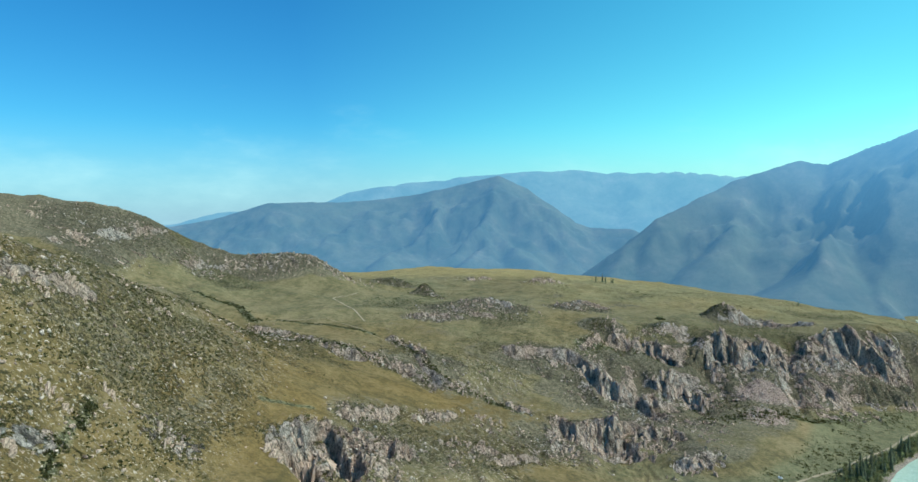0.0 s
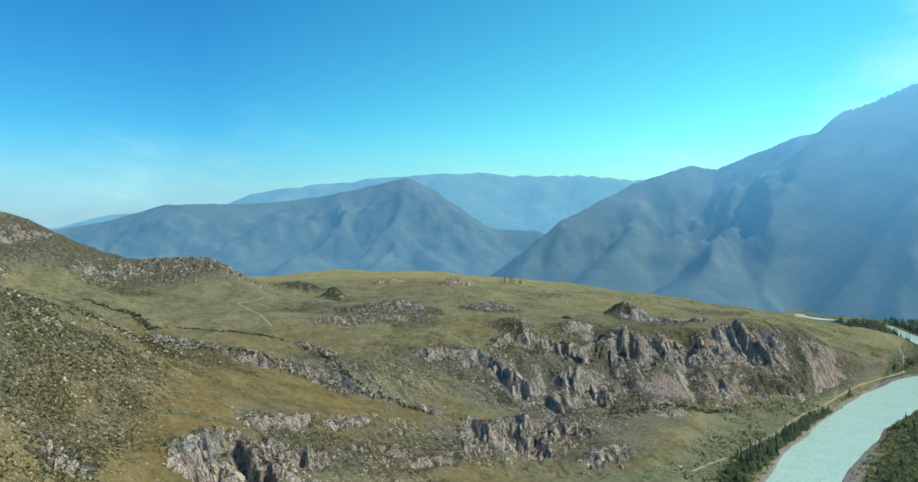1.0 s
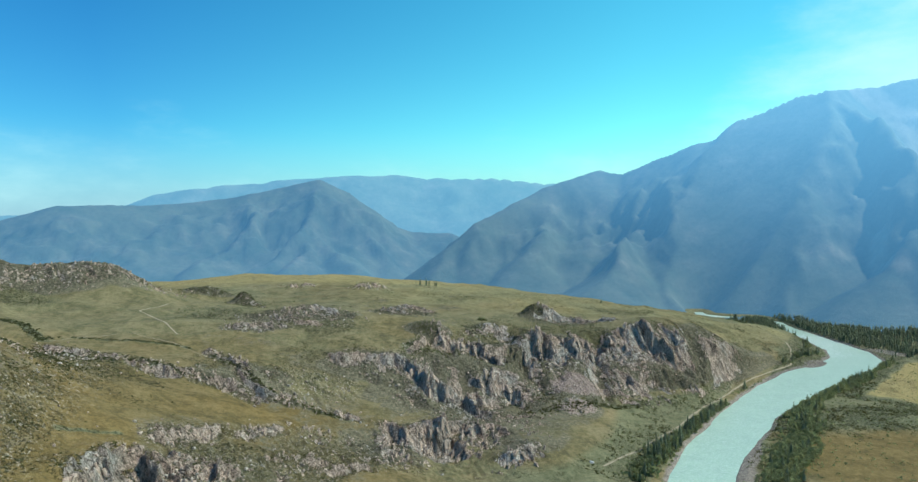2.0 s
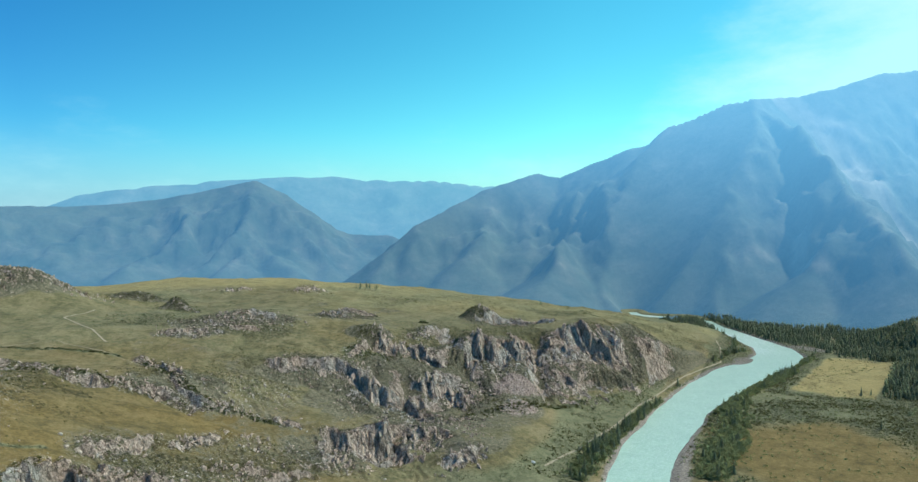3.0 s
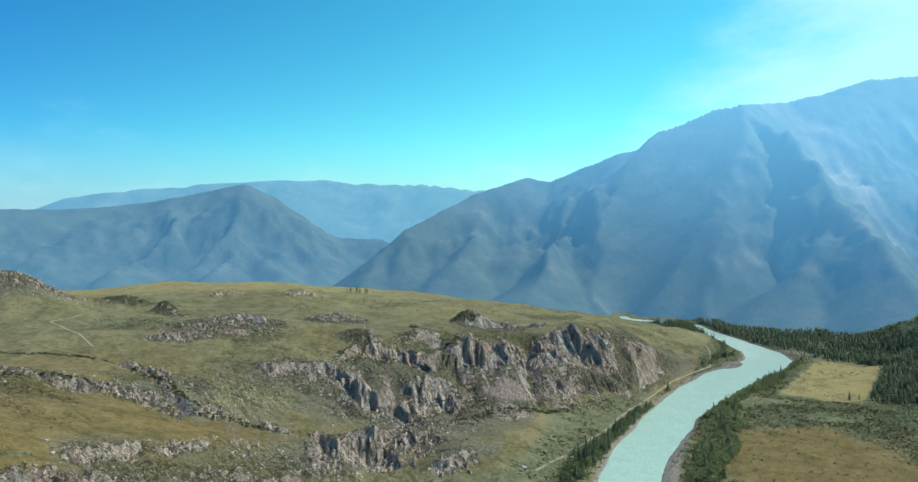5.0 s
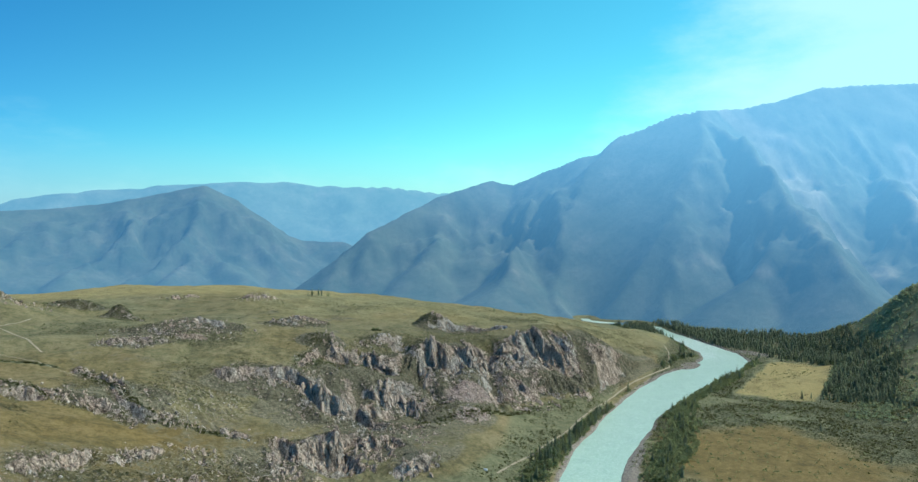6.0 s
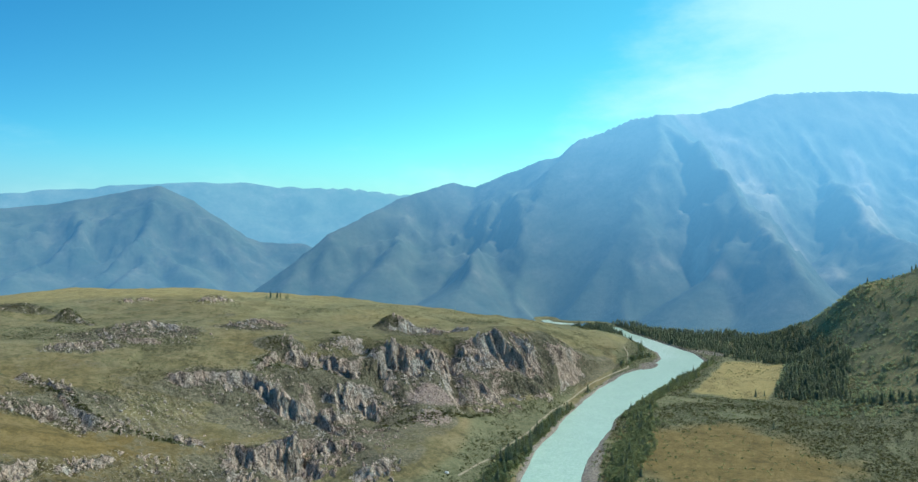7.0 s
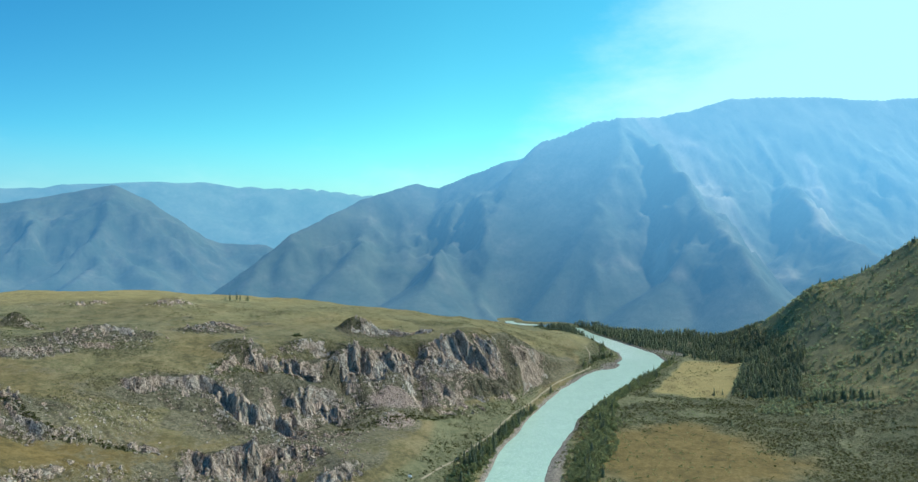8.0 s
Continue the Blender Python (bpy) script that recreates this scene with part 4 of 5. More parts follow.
ROCK = rock_material()
BARK, bark_nt, bark_b = shade("bark", 0.95)
bark_nt.links.new(ramp(bark_nt, grain(bark_nt, 2.0, 5, 0.7, 0, (1, 1, 0.2)), [(0.3, (0.05, 0.038, 0.028)), (0.7, (0.14, 0.105, 0.08))]), bark_b.inputs["Base Color"])
DUST, dust_nt, dust_b = shade("pale_dirt", 0.95)
dust_nt.links.new(ramp(dust_nt, grain(dust_nt, 0.4, 5, 0.7), [(0.3, (0.24, 0.20, 0.135)), (0.7, (0.40, 0.345, 0.25))]), dust_b.inputs["Base Color"])
CANVAS, canvas_nt, canvas_b = shade("white_canvas", 0.8)
canvas_nt.links.new(ramp(canvas_nt, grain(canvas_nt, 1.5, 4, 0.6), [(0.3, (0.70, 0.69, 0.66)), (0.7, (0.82, 0.81, 0.79))]), canvas_b.inputs["Base Color"])


# ---- trees along the river ----
def conifer(seed, tall, spread, thin):
    rng = random.Random(seed)
    tree = new("larch_tree")
    bm = bmesh.new()
    rings = []
    for k in range(5):
        u = k / 4
        r = 0.24 * (1 - 0.85 * u) * tall / 18 + 0.02
        lean = 0.25 * math.sin(3 * u + seed)
        rings.append([bm.verts.new((lean + r * math.cos(a * 1.0472), r * math.sin(a * 1.0472), -0.6 + u * (tall * 0.96 + 0.6))) for a in range(6)])
    for p, q in zip(rings[:-1], rings[1:]):
        for a in range(6):
            bm.faces.new((p[a], p[(a + 1) % 6], q[(a + 1) % 6], q[a]))
    part("trunk", bm, BARK, tree)
    bm = bmesh.new()
    tiers = int(tall / 1.15)
    for k in range(tiers):
        u = (k + rng.uniform(-0.3, 0.3)) / tiers
        h = tall * (0.10 + 0.90 * u)
        reach = spread * (1 - u) ** 0.8 * rng.uniform(0.7, 1.12) + 0.25
        turn = rng.uniform(0, 6.28)
        for i in range(thin):
            if rng.random() < 0.12:
                continue
            a = turn + 6.283 * i / thin + rng.uniform(-0.25, 0.25)
            out = reach * rng.uniform(0.65, 1.15)
            w = 0.42 * out + 0.25
            droop = out * rng.uniform(0.25, 0.55)
            c, s = math.cos(a), math.sin(a)
            top = bm.verts.new((0.1 * c, 0.1 * s, h + 0.35 * out))
            tip = bm.verts.new((out * c, out * s, h - droop))
            left = bm.verts.new((0.6 * out * c - w * s, 0.6 * out * s + w * c, h - 0.45 * droop - 0.1))
            right = bm.verts.new((0.6 * out * c + w * s, 0.6 * out * s - w * c, h - 0.45 * droop - 0.1))
            mid = bm.verts.new((0.55 * out * c, 0.55 * out * s, h - 0.15 * droop + 0.12))
            for f in ((top, left, mid), (top, mid, right), (left, tip, mid), (mid, tip, right)):
                bm.faces.new(f)
    part("crown", bm, NEEDLES, tree)
    return tagged(tree, "dark green larch standing on the grassy river bank", "tree", "trees along the river")


def leafy(seed, tall, spread):
    rng = random.Random(seed)
    tree = new("willow_tree")
    bm = bmesh.new()
    limbs = [((0, 0, -0.5), (0.1, 0.1, tall * 0.55), 0.22)] + [((0.05, 0.05, tall * 0.25), (spread * 0.6 * math.cos(a), spread * 0.6 * math.sin(a), tall * 0.75), 0.10) for a in (0.3, 1.7, 3.1, 4.6, 5.6)]
    for p, q, r in limbs:
        p, q = Vector(p), Vector(q)
        d = (q - p).normalized()
        s = d.orthogonal().normalized()
        t = d.cross(s)
        low = [bm.verts.new(p + r * (math.cos(a * 1.2566) * s + math.sin(a * 1.2566) * t)) for a in range(5)]
        up = [bm.verts.new(q + 0.3 * r * (math.cos(a * 1.2566) * s + math.sin(a * 1.2566) * t)) for a in range(5)]
        for a in range(5):
            bm.faces.new((low[a], low[(a + 1) % 5], up[(a + 1) % 5], up[a]))
    part("trunk", bm, BARK, tree)
    bm = bmesh.new()
    for k in range(16):
        a, h = rng.uniform(0, 6.283), rng.uniform(0.3, 1.0)
        r = spread * rng.uniform(0.1, 0.85) * math.sin(math.pi * min(0.95, h)) ** 0.5
        c = Vector((r * math.cos(a), r * math.sin(a), tall * h * 0.92))
        for i in range(13):
            d = Vector((rng.gauss(0, 1), rng.gauss(0, 1), rng.gauss(0, 0.8))).normalized() * spread * 0.36 * rng.uniform(0.6, 1.1)
            bm.faces.new([bm.verts.new(c + d + Vector((rng.gauss(0, 1), rng.gauss(0, 1), rng.gauss(0, 0.7))) * spread * 0.15) for _ in range(3)])
    part("crown", bm, LEAVES, tree)
    return tagged(tree, "grey-green bushy willow on the river bank", "tree", "willows along the river")


LARCHES = [conifer(1, 19, 3.1, 9), conifer(2, 16, 2.8, 8), conifer(3, 22, 3.4, 9), conifer(4, 13, 2.5, 8)]
WILLOWS = [leafy(11, 8, 3.8), leafy(12, 6.5, 3.2), leafy(13, 10, 4.2)]
first = {id(t): True for t in LARCHES + WILLOWS}


def plant(kind, x, y, scale, turn):
    """Stands a tree on the ground: the pattern itself the first time, copies after."""
    m = Matrix.Translation((x, y, float(seat(x, y)) - 0.1)) @ Matrix.Rotation(turn, 4, "Z") @ Matrix.Scale(scale, 4)
    if first[id(kind)]:
        first[id(kind)] = False
        kind.matrix_basis = m
        return kind
    scaled = copy_thing(kind, Matrix.Identity(4))
    scaled.matrix_basis = m
    return scaled


def bank_line(x0, y0, x1, y1, rng, count, wide):
    u = rng.random(count)
    off = rng.normal(0, 0.5, count) * wide
    long = math.hypot(x1 - x0, y1 - y0)
    return x0 + (x1 - x0) * u - (y1 - y0) / long * off, y0 + (y1 - y0) * u + (x1 - x0) / long * off


rng = np.random.default_rng(5)
WEST_BANK = [(385, 690, 452, 752, 44, 16), (440, 740, 508, 800, 66, 16), (512, 803, 655, 918, 60, 10), (650, 910, 715, 955, 16, 5), (765, 1005, 900, 1084, 6, 4), (1000, 1165, 1060, 1195, 8, 8), (1070, 1205, 1175, 1248, 16, 9), (1110, 1225, 1220, 1330, 16, 12), (1225, 1335, 1300, 1520, 18, 8), (1300, 1530, 1348, 1790, 46, 14)]
EAST_BANK = [(536, 630, 642, 740, 52, 18), (606, 684, 762, 838, 62, 21), (745, 840, 840, 910, 26, 18), (830, 905, 930, 965, 24, 9), (930, 962, 1110, 1052, 50, 13), (1110, 1062, 1250, 1130, 20, 8)]
for bank, leafy_share in ((WEST_BANK, 0.45), (EAST_BANK, 0.68)):
    for x0, y0, x1, y1, count, wide in bank:
        xs, ys = bank_line(x0, y0, x1, y1, rng, count, wide)
        for x, y in zip(xs, ys):
            if seat(x, y) < 1.3:
                continue
            if rng.random() < leafy_share:
                plant(WILLOWS[rng.integers(3)], x, y, rng.uniform(0.7, 1.25), rng.uniform(0, 6.28))
            else:
                plant(LARCHES[rng.integers(4)], x, y, rng.uniform(0.6, 1.1), rng.uniform(0, 6.28))
# undergrowth that closes the grove on the east bank
xs, ys = zip(*[bank_line(x0, y0, x1, y1, rng, n * 12, wide * 1.05) for x0, y0, x1, y1, n, wide in EAST_BANK])
x, y = np.concatenate(xs), np.concatenate(ys)
keep = seat(x, y) > 1.4
x, y = x[keep], y[keep]
soup("undergrowth", *tufts(rng, x, y, rng.uniform(1.6, 3.2, len(x)), rng.uniform(3.5, 10.0, len(x)), 30), LEAVES, "dense willow undergrowth between the riverside larches", "undergrowth")
xs, ys = zip(*[bank_line(x0, y0, x1, y1, rng, n * 4, wide) for x0, y0, x1, y1, n, wide in WEST_BANK])
x, y = np.concatenate(xs), np.concatenate(ys)
keep = seat(x, y) > 1.2
x, y = x[keep], y[keep]
soup("undergrowth", *tufts(rng, x, y, rng.uniform(1.2, 2.6, len(x)), rng.uniform(1.5, 4.5, len(x)), 24), LEAVES, "low green undergrowth on the far bank of the road", "undergrowth")
# lone larches in the meadows and on the plateau
for x, y, s in ((888, 690, 0.75), (1046, 848, 0.8), (1062, 842, 0.55), (905, 672, 0.4), (1119, 801, 0.6), (858, 566, 0.45), (169, 1560, 0.7), (311, 1570, 0.75), (322, 1576, 0.85), (338, 1581, 0.9), (346, 1583, 0.75), (359, 1582, 0.95), (364, 1586, 0.85), (720, 1420, 0.7), (1010, 600, 0.5)):
    plant(LARCHES[int(x) % 4], x, y, s, x)
# a clump of willow on the table land
for x, y, s in ((350, 1181, 0.6), (355, 1180, 0.7), (359, 1182, 0.55), (353, 1177, 0.5)):
    plant(WILLOWS[int(x) % 3], x, y, s, x)


# ---- woods, scrub and stones ----
def spires(rng, x, y, tall):
    """Far conifers: three ragged cones each."""
    n = len(x)
    z = seat(x, y)
    verts, faces = [], []
    for k, (lo, hi, wide) in enumerate(((0.08, 0.55, 0.20), (0.32, 0.80, 0.15), (0.58, 1.0, 0.10))):
        a = rng.uniform(0, 6.28, (n, 1)) + np.arange(6) * 1.0472
        r = tall[:, None] * wide * rng.uniform(0.6, 1.2, (n, 6))
        ring = np.stack([x[:, None] + r * np.cos(a), y[:, None] + r * np.sin(a), z[:, None] + tall[:, None] * (lo + rng.uniform(-0.05, 0.05, (n, 6)))], -1)
        tip = np.stack([x, y, z + tall * hi], -1)[:, None, :]
        start = sum(len(v) for v in verts)
        verts.append(np.concatenate([ring, tip], 1).reshape(-1, 3))
        base = start + np.arange(n)[:, None] * 7
        for i in range(6):
            faces.append(np.concatenate([base + i, base + (i + 1) % 6, base + 6], 1))
    return np.concatenate(verts), np.concatenate(faces)


rng = np.random.default_rng(8)


def wood_chance(x, y):
    z = seat(x, y)
    hill = smooth(9, 26, z) * smooth(60, 30, z) * (x > 1080) * smooth(0.40, 0.58, fractal(x, y, 120, 3, 61)) * 0.9
    edge = smooth(1.05, 0.9, np.maximum(np.abs((x - 1190) * 0.85 + (y - 835) * 0.53 - 15) / 130, np.abs((y - 835) * 0.85 - (x - 1190) * 0.53) / 62) + 0.3 * (fractal(x, y, 40, 3, 69) - 0.5)) * 1.0
    upper = (x > 1100) * smooth(40, 90, z) * 0.07 * smooth(0.45, 0.6, fractal(x, y, 140, 3, 63))
    far = smooth(70, 40, z) * smooth(1300, 1380, x) * (0.35 + 0.65 * smooth(0.36, 0.48, fractal(x, y, 160, 3, 65))) * (z > 2)
    east_side = (x > 1330) | (y < 0.85 * x + 120)
    clear = smooth(1.1, 1.0, np.maximum(np.abs((x - 1168) * 0.85 + (y - 975) * 0.53) / 190, np.abs((y - 975) * 0.85 - (x - 1168) * 0.53) / 70))
    return np.maximum.reduce([hill, edge, upper, far]) * (1 - clear) * (1 - smooth(0.46, 0.6, seat(x, y, "hay") + seat(x, y, "shingle"))) * (z > 2) * east_side


x, y = spots(rng, 30000, 1000, 1900, 380, 1750, wood_chance)
soup("forest", *spires(rng, x, y, rng.uniform(9, 19, len(x))), NEEDLES, "dark conifer forest at the foot of the hills", "forest")
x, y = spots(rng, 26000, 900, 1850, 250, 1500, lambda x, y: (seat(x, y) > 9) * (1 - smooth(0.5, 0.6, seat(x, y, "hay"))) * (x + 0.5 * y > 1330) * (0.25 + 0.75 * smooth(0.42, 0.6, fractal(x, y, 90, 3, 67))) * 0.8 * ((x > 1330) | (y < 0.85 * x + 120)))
soup("thicket", *tufts(rng, x, y, rng.uniform(1.6, 4.6, len(x)), rng.uniform(2.5, 6.5, len(x)), 16), HAZED_BIRCH, "pale green birch and willow thicket on the hillside", "thicket")


def scrub_chance(x, y):
    z = seat(x, y)
    return seat(x, y, "scrub") * (z > 4) * (0.12 + 0.55 * smooth(0.45, 0.65, fractal(x, y, 45, 3, 71))) * smooth(1250, 1000, x) * (1 - 0.8 * smooth(0.6, 0.9, seat(x, y, "rock")))


x, y = spots(rng, 150000, -720, 1250, 330, 1500, scrub_chance)
soup("scrub", *tufts(rng, x, y, rng.uniform(0.5, 1.5, len(x)) ** 1.2, rng.uniform(0.5, 1.5, len(x)), 8), SCRUB, "low dark juniper scrub dotted over dry slopes", "scrub")

def slope_chance(x, y):
    return smooth(0.3, 0.8, seat(x, y, "stone")) * smooth(0.42, 0.60, fractal(x, y, 26, 4, 97)) * (1 - smooth(0.4, 0.7, seat(x, y, "rock"))) * smooth(-120, -200, x) * 0.75


x, y = spots(rng, 34000, -560, -110, 330, 990, slope_chance)
soup("slope_shrubs", *tufts(rng, x, y, rng.uniform(0.6, 1.55, len(x)) ** 1.5, rng.uniform(0.5, 1.4, len(x)), 10), SCRUB, "dark juniper shrubs dotted over the dry stony slope", "shrub")

x, y = spots(rng, 62000, 320, 1350, 380, 1000, lambda x, y: seat(x, y, "scrub") * (seat(x, y) < 40) * (seat(x, y) > 2) * (1 - smooth(0.1, 0.3, seat(x, y, "hay"))) * smooth(0.34, 0.54, fractal(x, y, 28, 3, 73)) * 0.75)
soup("meadow_scrub", *tufts(rng, x, y, rng.uniform(0.7, 2.4, len(x)), rng.uniform(0.5, 1.8, len(x)), 8), SCRUB, "knee-high dark green scrub over the valley floor", "scrub")

xs, ys = zip(*[bank_line(x0, y0, x1, y1, rng, int(n * 2.2), wide) for x0, y0, x1, y1, n, wide in HEDGES if x0 != -192])
x, y = np.concatenate(xs), np.concatenate(ys)
soup("bushes", *tufts(rng, x, y, rng.uniform(1.0, 2.4, len(x)), rng.uniform(0.6, 1.8, len(x)), 22), SCRUB, "dark green bushes crowded along dry gullies", "bush")
near_domes = [(cx + rx * 0.55 * rng.normal(0, 1, n), cy + ry * 0.55 * rng.normal(0, 1, n)) for (cx, cy, rx, ry), n in zip(DOMES, (420, 300, 320, 420, 60))]
x, y = np.concatenate([p for p, _ in near_domes]), np.concatenate([q for _, q in near_domes])
soup("heather", *tufts(rng, x, y, rng.uniform(0.8, 1.9, len(x)), rng.uniform(0.5, 1.3, len(x)), 10), SCRUB, "dark heather and juniper over rounded knolls", "heather")
x, y = spots(rng, 5000, 380, 1300, 560, 1500, lambda x, y: smooth(1.0, 1.6, seat(x, y)) * smooth(5.5, 3.5, seat(x, y)) * 0.8)
soup("bank_shrubs", *tufts(rng, x, y, rng.uniform(0.8, 2.2, len(x)), rng.uniform(0.8, 2.6, len(x)), 16), LEAVES, "low willow shrubs edging the stony river bank", "shrub")

ICO = np.array([(0, 0, 1), (0.89, 0, 0.45), (0.28, 0.85, 0.45), (-0.72, 0.53, 0.45), (-0.72, -0.53, 0.45), (0.28, -0.85, 0.45), (0.72, 0.53, -0.45), (-0.28, 0.85, -0.45), (-0.89, 0, -0.45), (-0.28, -0.85, -0.45), (0.72, -0.53, -0.45), (0, 0, -1)])
ICO_FACES = np.array([(0, 1, 2), (0, 2, 3), (0, 3, 4), (0, 4, 5), (0, 5, 1), (1, 6, 2), (2, 7, 3), (3, 8, 4), (4, 9, 5), (5, 10, 1), (6, 7, 2), (7, 8, 3), (8, 9, 4), (9, 10, 5), (10, 6, 1), (11, 7, 6), (11, 8, 7), (11, 9, 8), (11, 10, 9), (11, 6, 10)])


def stones(rng, x, y, size):
    n = len(x)
    shape = ICO[None] * rng.uniform(0.55, 1.25, (n, 12, 1)) * (rng.uniform(0.6, 1.3, (n, 1, 3)) * np.array([1, 1, 0.8]))
    a = rng.uniform(0, 6.28, n)
    c, s = np.cos(a)[:, None], np.sin(a)[:, None]
    sx, sy = shape[..., 0] * c - shape[..., 1] * s, shape[..., 0] * s + shape[..., 1] * c
    verts = np.stack([x[:, None] + size[:, None] * sx, y[:, None] + size[:, None] * sy, seat(x, y)[:, None] + size[:, None] * (shape[..., 2] + 0.15)], -1)
    return verts.reshape(-1, 3), (ICO_FACES[None] + 12 * np.arange(n)[:, None, None]).reshape(-1, 3)


x, y = spots(rng, 150000, -820, 880, 330, 1500, lambda x, y: (0.24 * smooth(0.15, 0.6, seat(x, y, "rock")) + 0.5 * smooth(0.1, 0.6, seat(x, y, "scree")) + 0.10 * seat(x, y, "stone") + 0.22 * seat(x, y, "stone") * smooth(0.5, 0.62, fractal(x, y, 30, 4, 99))) * (seat(x, y) > 12))
soup("boulders", *stones(rng, x, y, 0.35 + rng.uniform(0.2, 1.15, len(x)) ** 3 * 1.35), ROCK, "pale broken boulders strewn over stony slopes", "boulder")
x, y = spots(rng, 9000, 380, 1320, 560, 1500, lambda x, y: seat(x, y, "shingle") * (seat(x, y) > -0.3) * (seat(x, y) < 2.4) * 0.6)
soup("shingle", *stones(rng, x, y, rng.uniform(0.3, 1.0, len(x))), ROCK, "pale stones along the water's edge", "stone")


# ---- crags that stand out of the grass ----
def block(seed):
    """An angular slab of jointed rock, sheared and broken at the top."""
    rng = random.Random(seed)
    bm = bmesh.new()
    bmesh.ops.create_cube(bm, size=1.6)
    bmesh.ops.subdivide_edges(bm, edges=bm.edges[:], cuts=2, use_grid_fill=True)
    taper, shear, slant = rng.uniform(0.45, 0.8), rng.uniform(-0.25, 0.35), rng.uniform(-0.5, 0.5)
    for v in bm.verts:
        u = (v.co.z + 0.8) / 1.6
        v.co.x = v.co.x * (1 + (taper - 1) * u) + shear * u
        v.co.y *= 1 + (taper - 1) * 0.6 * u
        v.co.z += slant * v.co.x * u
        v.co += Vector((rng.uniform(-0.16, 0.16), rng.uniform(-0.16, 0.16), rng.uniform(-0.18, 0.18)))
    me = bpy.data.meshes.new("rock_block")
    bm.to_mesh(me)
    bm.free()
    me.materials.append(ROCK)
    return me


BLOCKS = [block(s) for s in range(8)]
rng = np.random.default_rng(12)
KNOLLS = [(-60, 1368, 22, 3), (30, 1200, 70, 5), (80, 1170, 60, 4), (-50, 1140, 50, 4), (-40, 1122, 26, 5), (210, 1226, 36, 6), (195, 1522, 34, 4), (490, 1206, 24, 7), (548, 1190, 36, 6), (258, 1092, 24, 6), (300, 1062, 30, 8),
          (418, 1062, 26, 9), (500, 1052, 30, 9), (600, 1058, 34, 10), (690, 1058, 30, 9), (742, 1056, 30, 7), (180, 968, 28, 8), (310, 976, 22, 9), (350, 958, 22, 8), (250, 935, 34, 6), (160, 815, 26, 7), (220, 826, 30, 7),
          (130, 780, 24, 7), (262, 752, 26, 7), (-160, 565, 14, 9), (-135, 606, 18, 10), (-95, 590, 20, 8), (-92, 715, 26, 6), (-20, 775, 24, 6), (30, 798, 22, 6), (10, 697, 24, 6), (-342, 512, 16, 5), (-332, 532, 14, 5), (-328, 566, 14, 5), (-270, 447, 12, 5), (-259, 498, 9, 4), (-258, 383, 12, 5), (-303, 664, 14, 4), (-214, 503, 18, 5),
          (-380, 1385, 110, 5), (-290, 1402, 80, 5), (-440, 1340, 80, 5), (-340, 1365, 90, 4), (-250, 1405, 70, 4), (-620, 1290, 40, 6), (-668, 1180, 36, 6), (-780, 1220, 40, 6), (322, 880, 22, 4), (316, 842, 22, 4), (304, 804, 20, 4), (-120, 912, 40, 4), (-70, 975, 28, 4), (25, 865, 30, 4)]
for x, y, reach, size in KNOLLS:
    crag = new("rock_outcrop")
    crag.location = (x, y, float(seat(x, y)))
    for k in range(int(12 + reach / 4)):
        px, py = x + rng.normal(0, 0.5) * reach, y + rng.normal(0, 0.32) * reach
        s = size * rng.uniform(0.14, 0.62)
        ob = new("boulder", BLOCKS[rng.integers(8)])
        ob.parent = crag
        m = Matrix.Translation((px - x, py - y, float(seat(px, py) - seat(x, y)) + 0.15 * s)) @ Euler((rng.normal(-0.1, 0.16), rng.normal(0.28, 0.16), rng.normal(1.2, 0.4))).to_matrix().to_4x4()
        ob.matrix_local = m @ Matrix.Diagonal((s * rng.uniform(0.7, 1.3), s * rng.uniform(0.35, 0.65), s * rng.uniform(0.9, 1.7), 1))
    tagged(crag, "jagged grey and rust-stained rock outcrop on a grassy slope", "rock", "rock outcrops")


# ---- tilted slabs that break out of the cliffs ----
def slab_mesh(seed):
    """A long, thin, broken plate of rock, its long side upright."""
    rng = random.Random(seed)
    bm = bmesh.new()
    rings = []
    for k, u in enumerate((-0.5, -0.15, 0.22, 0.5)):
        w, d = rng.uniform(0.75, 1.1) * (1 - 0.35 * max(u, 0)), rng.uniform(0.8, 1.1) * (1 - 0.45 * max(u, 0))
        sx, sy = rng.uniform(-0.05, 0.05), rng.uniform(-0.05, 0.05)
        rings.append([bm.verts.new((sx + px * w * 0.5, sy + py * d * 0.5, u + rng.uniform(-0.09, 0.09))) for px, py in ((-1, -0.6), (-0.3, -1), (0.8, -0.8), (1, 0.5), (0.1, 1), (-0.9, 0.7))])
    for p, q in zip(rings[:-1], rings[1:]):
        for i in range(6):
            bm.faces.new((p[i], p[(i + 1) % 6], q[(i + 1) % 6], q[i]))
    bm.faces.new(rings[-1])
    bm.faces.new(rings[0][::-1])
    me = bpy.data.meshes.new("slab")
    bm.to_mesh(me)
    bm.free()
    me.materials.append(ROCK)
    return me


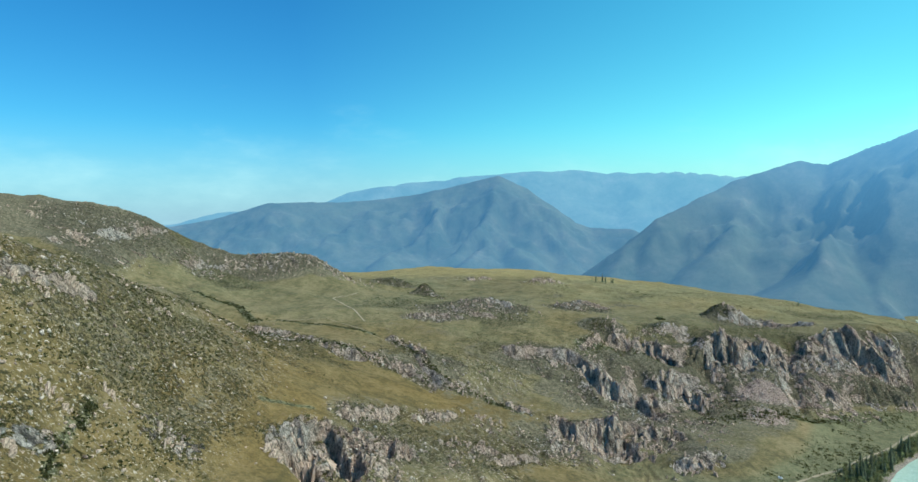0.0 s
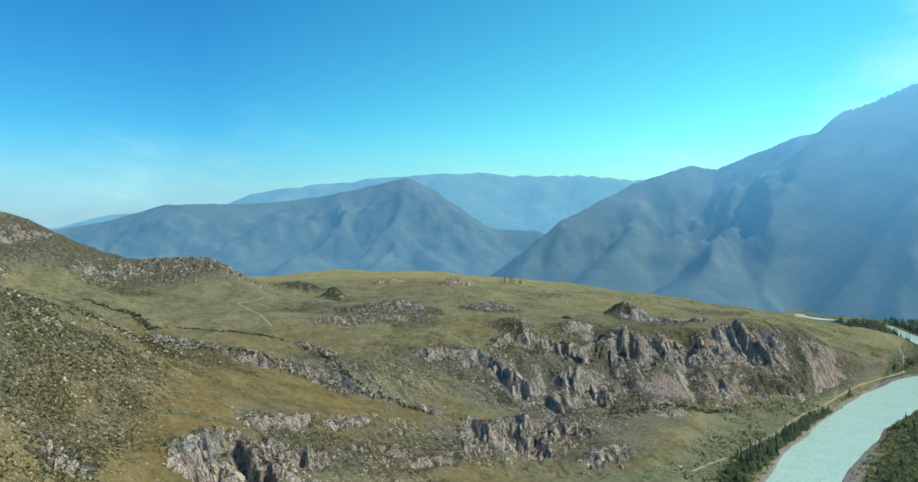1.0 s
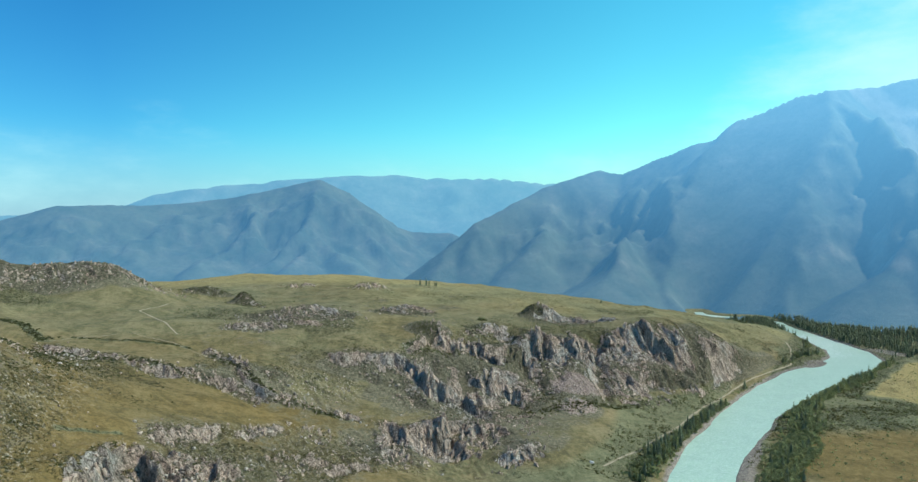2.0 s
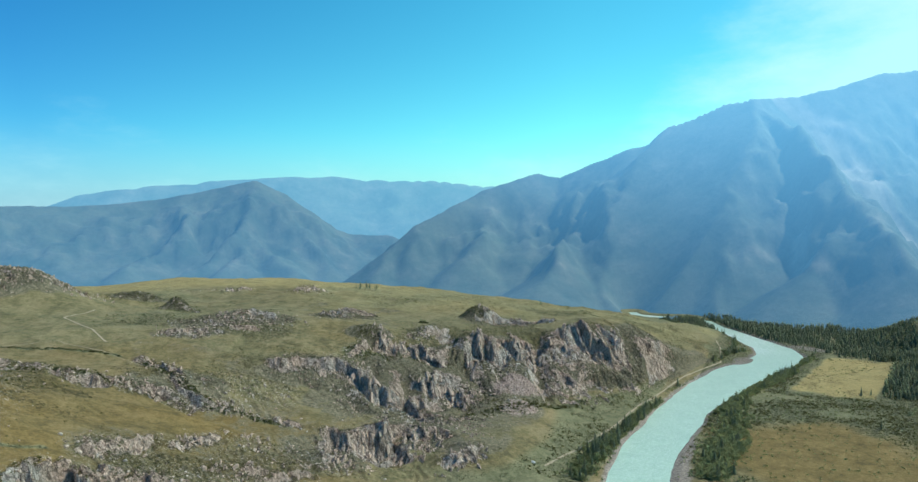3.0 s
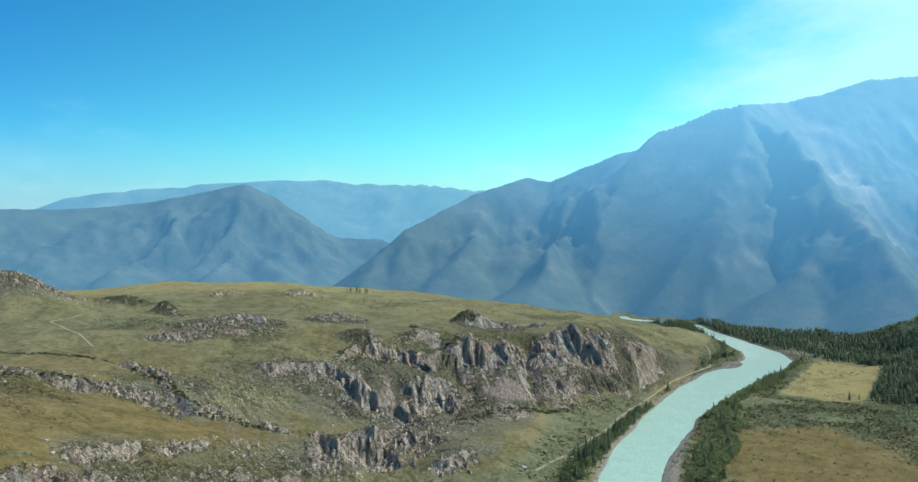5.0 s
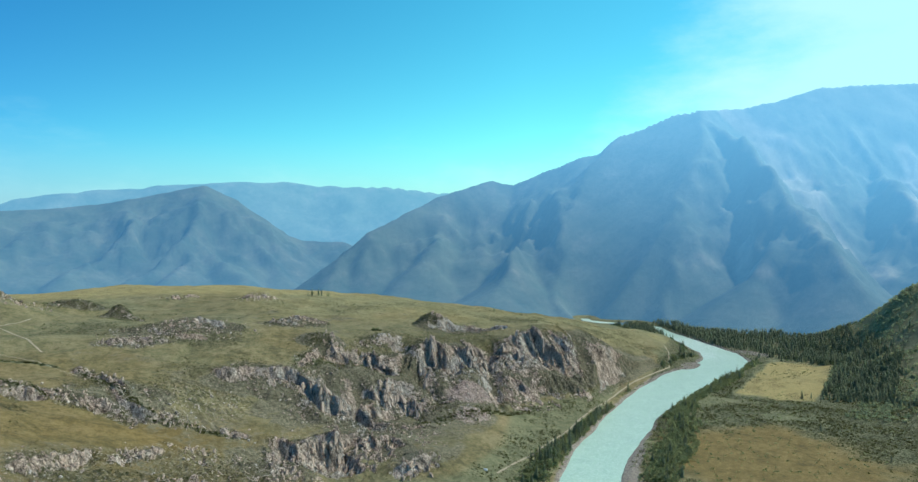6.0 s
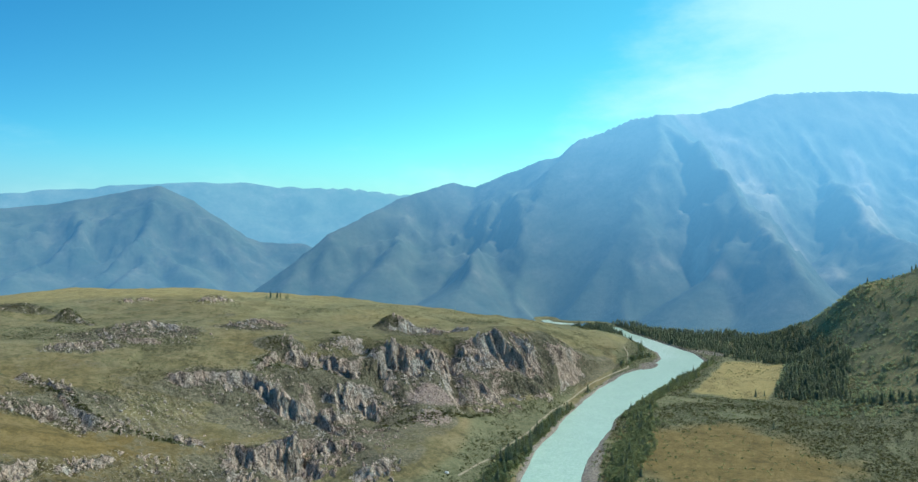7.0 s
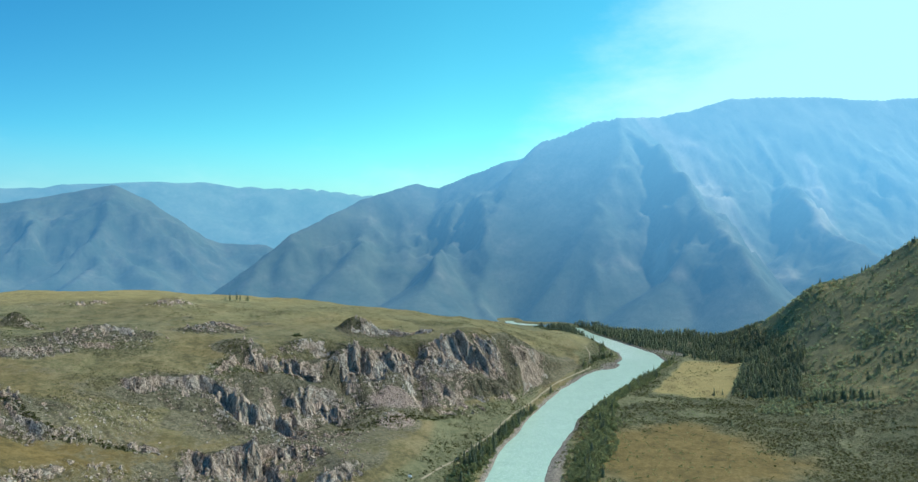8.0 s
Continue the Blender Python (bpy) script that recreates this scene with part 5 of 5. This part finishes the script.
SLABS = [slab_mesh(s) for s in range(40, 50)]
rng = np.random.default_rng(31)
for x1, y1, x2, y2, tall, deep, stand in CLIFFS + LOW_CLIFFS + NEAR_CLIFFS[:6]:
    long = math.hypot(x2 - x1, y2 - y1)
    tx, ty = (x2 - x1) / long, (y2 - y1) / long
    spots_here = [(u, v) for u, v in zip(rng.uniform(-0.05, 1.05, int(long * (0.25 + tall / 90)) + 6) * long, rng.uniform(0.08, 0.80, 400) * tall)]
    spots_here = [(x1 + tx * u + ty * v, y1 + ty * u - tx * v) for u, v in spots_here]
    spots_here = [p for p in spots_here if seat(*p, "rock") > 0.35 and seat(*p) > 14]
    if not spots_here:
        continue
    cliff = new("cliff")
    cx, cy = (x1 + x2) / 2, (y1 + y2) / 2
    cz = float(seat(cx, cy))
    cliff.location = (cx, cy, cz)
    for px, py in spots_here:
        gx, gy = float(seat(px + 4, py) - seat(px - 4, py)) / 8, float(seat(px, py + 4) - seat(px, py - 4)) / 8
        out = Vector((-gx, -gy, 1)).normalized()
        rise = Vector((gx * 1.5 - 0.30, gy * 1.5, 0.55 + gx * gx + gy * gy)).normalized()
        side = rise.cross(out).normalized()
        out = side.cross(rise) * -1
        size = (4 + 0.26 * tall) * rng.uniform(0.5, 1.35)
        turn = Matrix((side, -out, rise)).transposed().to_4x4() @ Euler((rng.normal(0, 0.12), rng.normal(0, 0.14), rng.normal(0.3, 0.35))).to_matrix().to_4x4()
        ob = new("slab", SLABS[rng.integers(10)])
        ob.parent = cliff
        ob.matrix_local = Matrix.Translation((px - cx, py - cy, float(seat(px, py)) - cz - 0.10 * size)) @ turn @ Matrix.Diagonal((size * rng.uniform(0.16, 0.34), size * rng.uniform(0.14, 0.26), size, 1))
    tagged(cliff, "streaked grey-brown cliff of tilted rock slabs above grass", "cliff", "cliffs")


# ---- tracks ----
def track(name, line, wide, label):
    """A worn strip that lies on the ground along a line of plan points."""
    bm = bmesh.new()
    pts = []
    for p, q in zip(line[:-1], line[1:]):
        n = max(2, int(math.hypot(q[0] - p[0], q[1] - p[1]) / 2.5))
        pts += [(p[0] + (q[0] - p[0]) * i / n, p[1] + (q[1] - p[1]) * i / n) for i in range(n)]
    rows = []
    for i, p in enumerate(pts):
        q, r = pts[max(0, i - 3)], pts[min(len(pts) - 1, i + 3)]
        n = Vector((-(r[1] - q[1]), r[0] - q[0])).normalized()
        w = wide * (0.75 + 0.5 * noise.noise((i * 0.13, wide, 0)))
        sway = 1.8 * noise.noise((i * 0.05, 3.7, 0))
        rows.append([bm.verts.new((p[0] + n.x * (k * w + sway), p[1] + n.y * (k * w + sway), float(seat(p[0] + n.x * (k * w + sway), p[1] + n.y * (k * w + sway))) + 0.35)) for k in (-0.5, 0, 0.5)])
    for r, s in zip(rows[:-1], rows[1:]):
        for k in range(2):
            bm.faces.new((r[k], r[k + 1], s[k + 1], s[k])).smooth = True
    me = bpy.data.meshes.new(name)
    bm.to_mesh(me)
    bm.free()
    me.materials.append(DUST)
    return tagged(new(name, me), label, "track", kind="structure")


track("road", [(366, 727), (440, 770), (533, 843), (590, 885), (644, 928), (700, 965), (788, 1030), (840, 1068), (899, 1102), (960, 1135), (1024, 1165), (1080, 1230), (1120, 1290)], 4.0, "pale dirt road along the foot of the cliffs")
track("path", [(-195, 1281), (-205, 1258), (-221, 1236), (-229, 1215), (-205, 1180), (-186, 1147), (-165, 1110), (-152, 1081)], 4.0, "pale footpath worn into the meadow")
track("path", [(-320, 1040), (-286, 1062), (-214, 1080), (-131, 1028), (-73, 966), (-40, 920)], 1.6, "faint footpath across the dry meadow")


# ---- a camp on the meadow ----
def tent(x, y, turn, size):
    thing = new("tent")
    thing.matrix_basis = Matrix.Translation((x, y, float(seat(x, y)))) @ Matrix.Rotation(turn, 4, "Z") @ Matrix.Scale(size, 4)
    bm = bmesh.new()
    for cy in (-1.8, -0.6, 0.6, 1.8):
        for cx, cz in ((-1.5, -0.1), (-1.25, 0.9), (-0.6, 1.7), (0, 1.95 - 0.05 * abs(cy)), (0.6, 1.7), (1.25, 0.9), (1.5, -0.1)):
            bm.verts.new((cx, cy, cz))
    bm.verts.ensure_lookup_table()
    for r in range(3):
        for k in range(6):
            bm.faces.new([bm.verts[i] for i in (r * 7 + k, r * 7 + k + 1, r * 7 + k + 8, r * 7 + k + 7)])
    bm.faces.new([bm.verts[i] for i in range(6, -1, -1)])
    part("canopy", bm, CANVAS, thing)
    bm = bmesh.new()
    bm.faces.new([bm.verts.new(p) for p in ((-0.5, 1.81, 0), (0.5, 1.81, 0), (0.35, 1.81, 1.4), (-0.35, 1.81, 1.4))])
    bmesh.ops.solidify(bm, geom=bm.faces[:], thickness=0.03)
    part("door_flap", bm, CANVAS, thing)
    return tagged(thing, "small white ridge tent pitched on the meadow", "tent")


tent(354, 734, 0.6, 1.15)
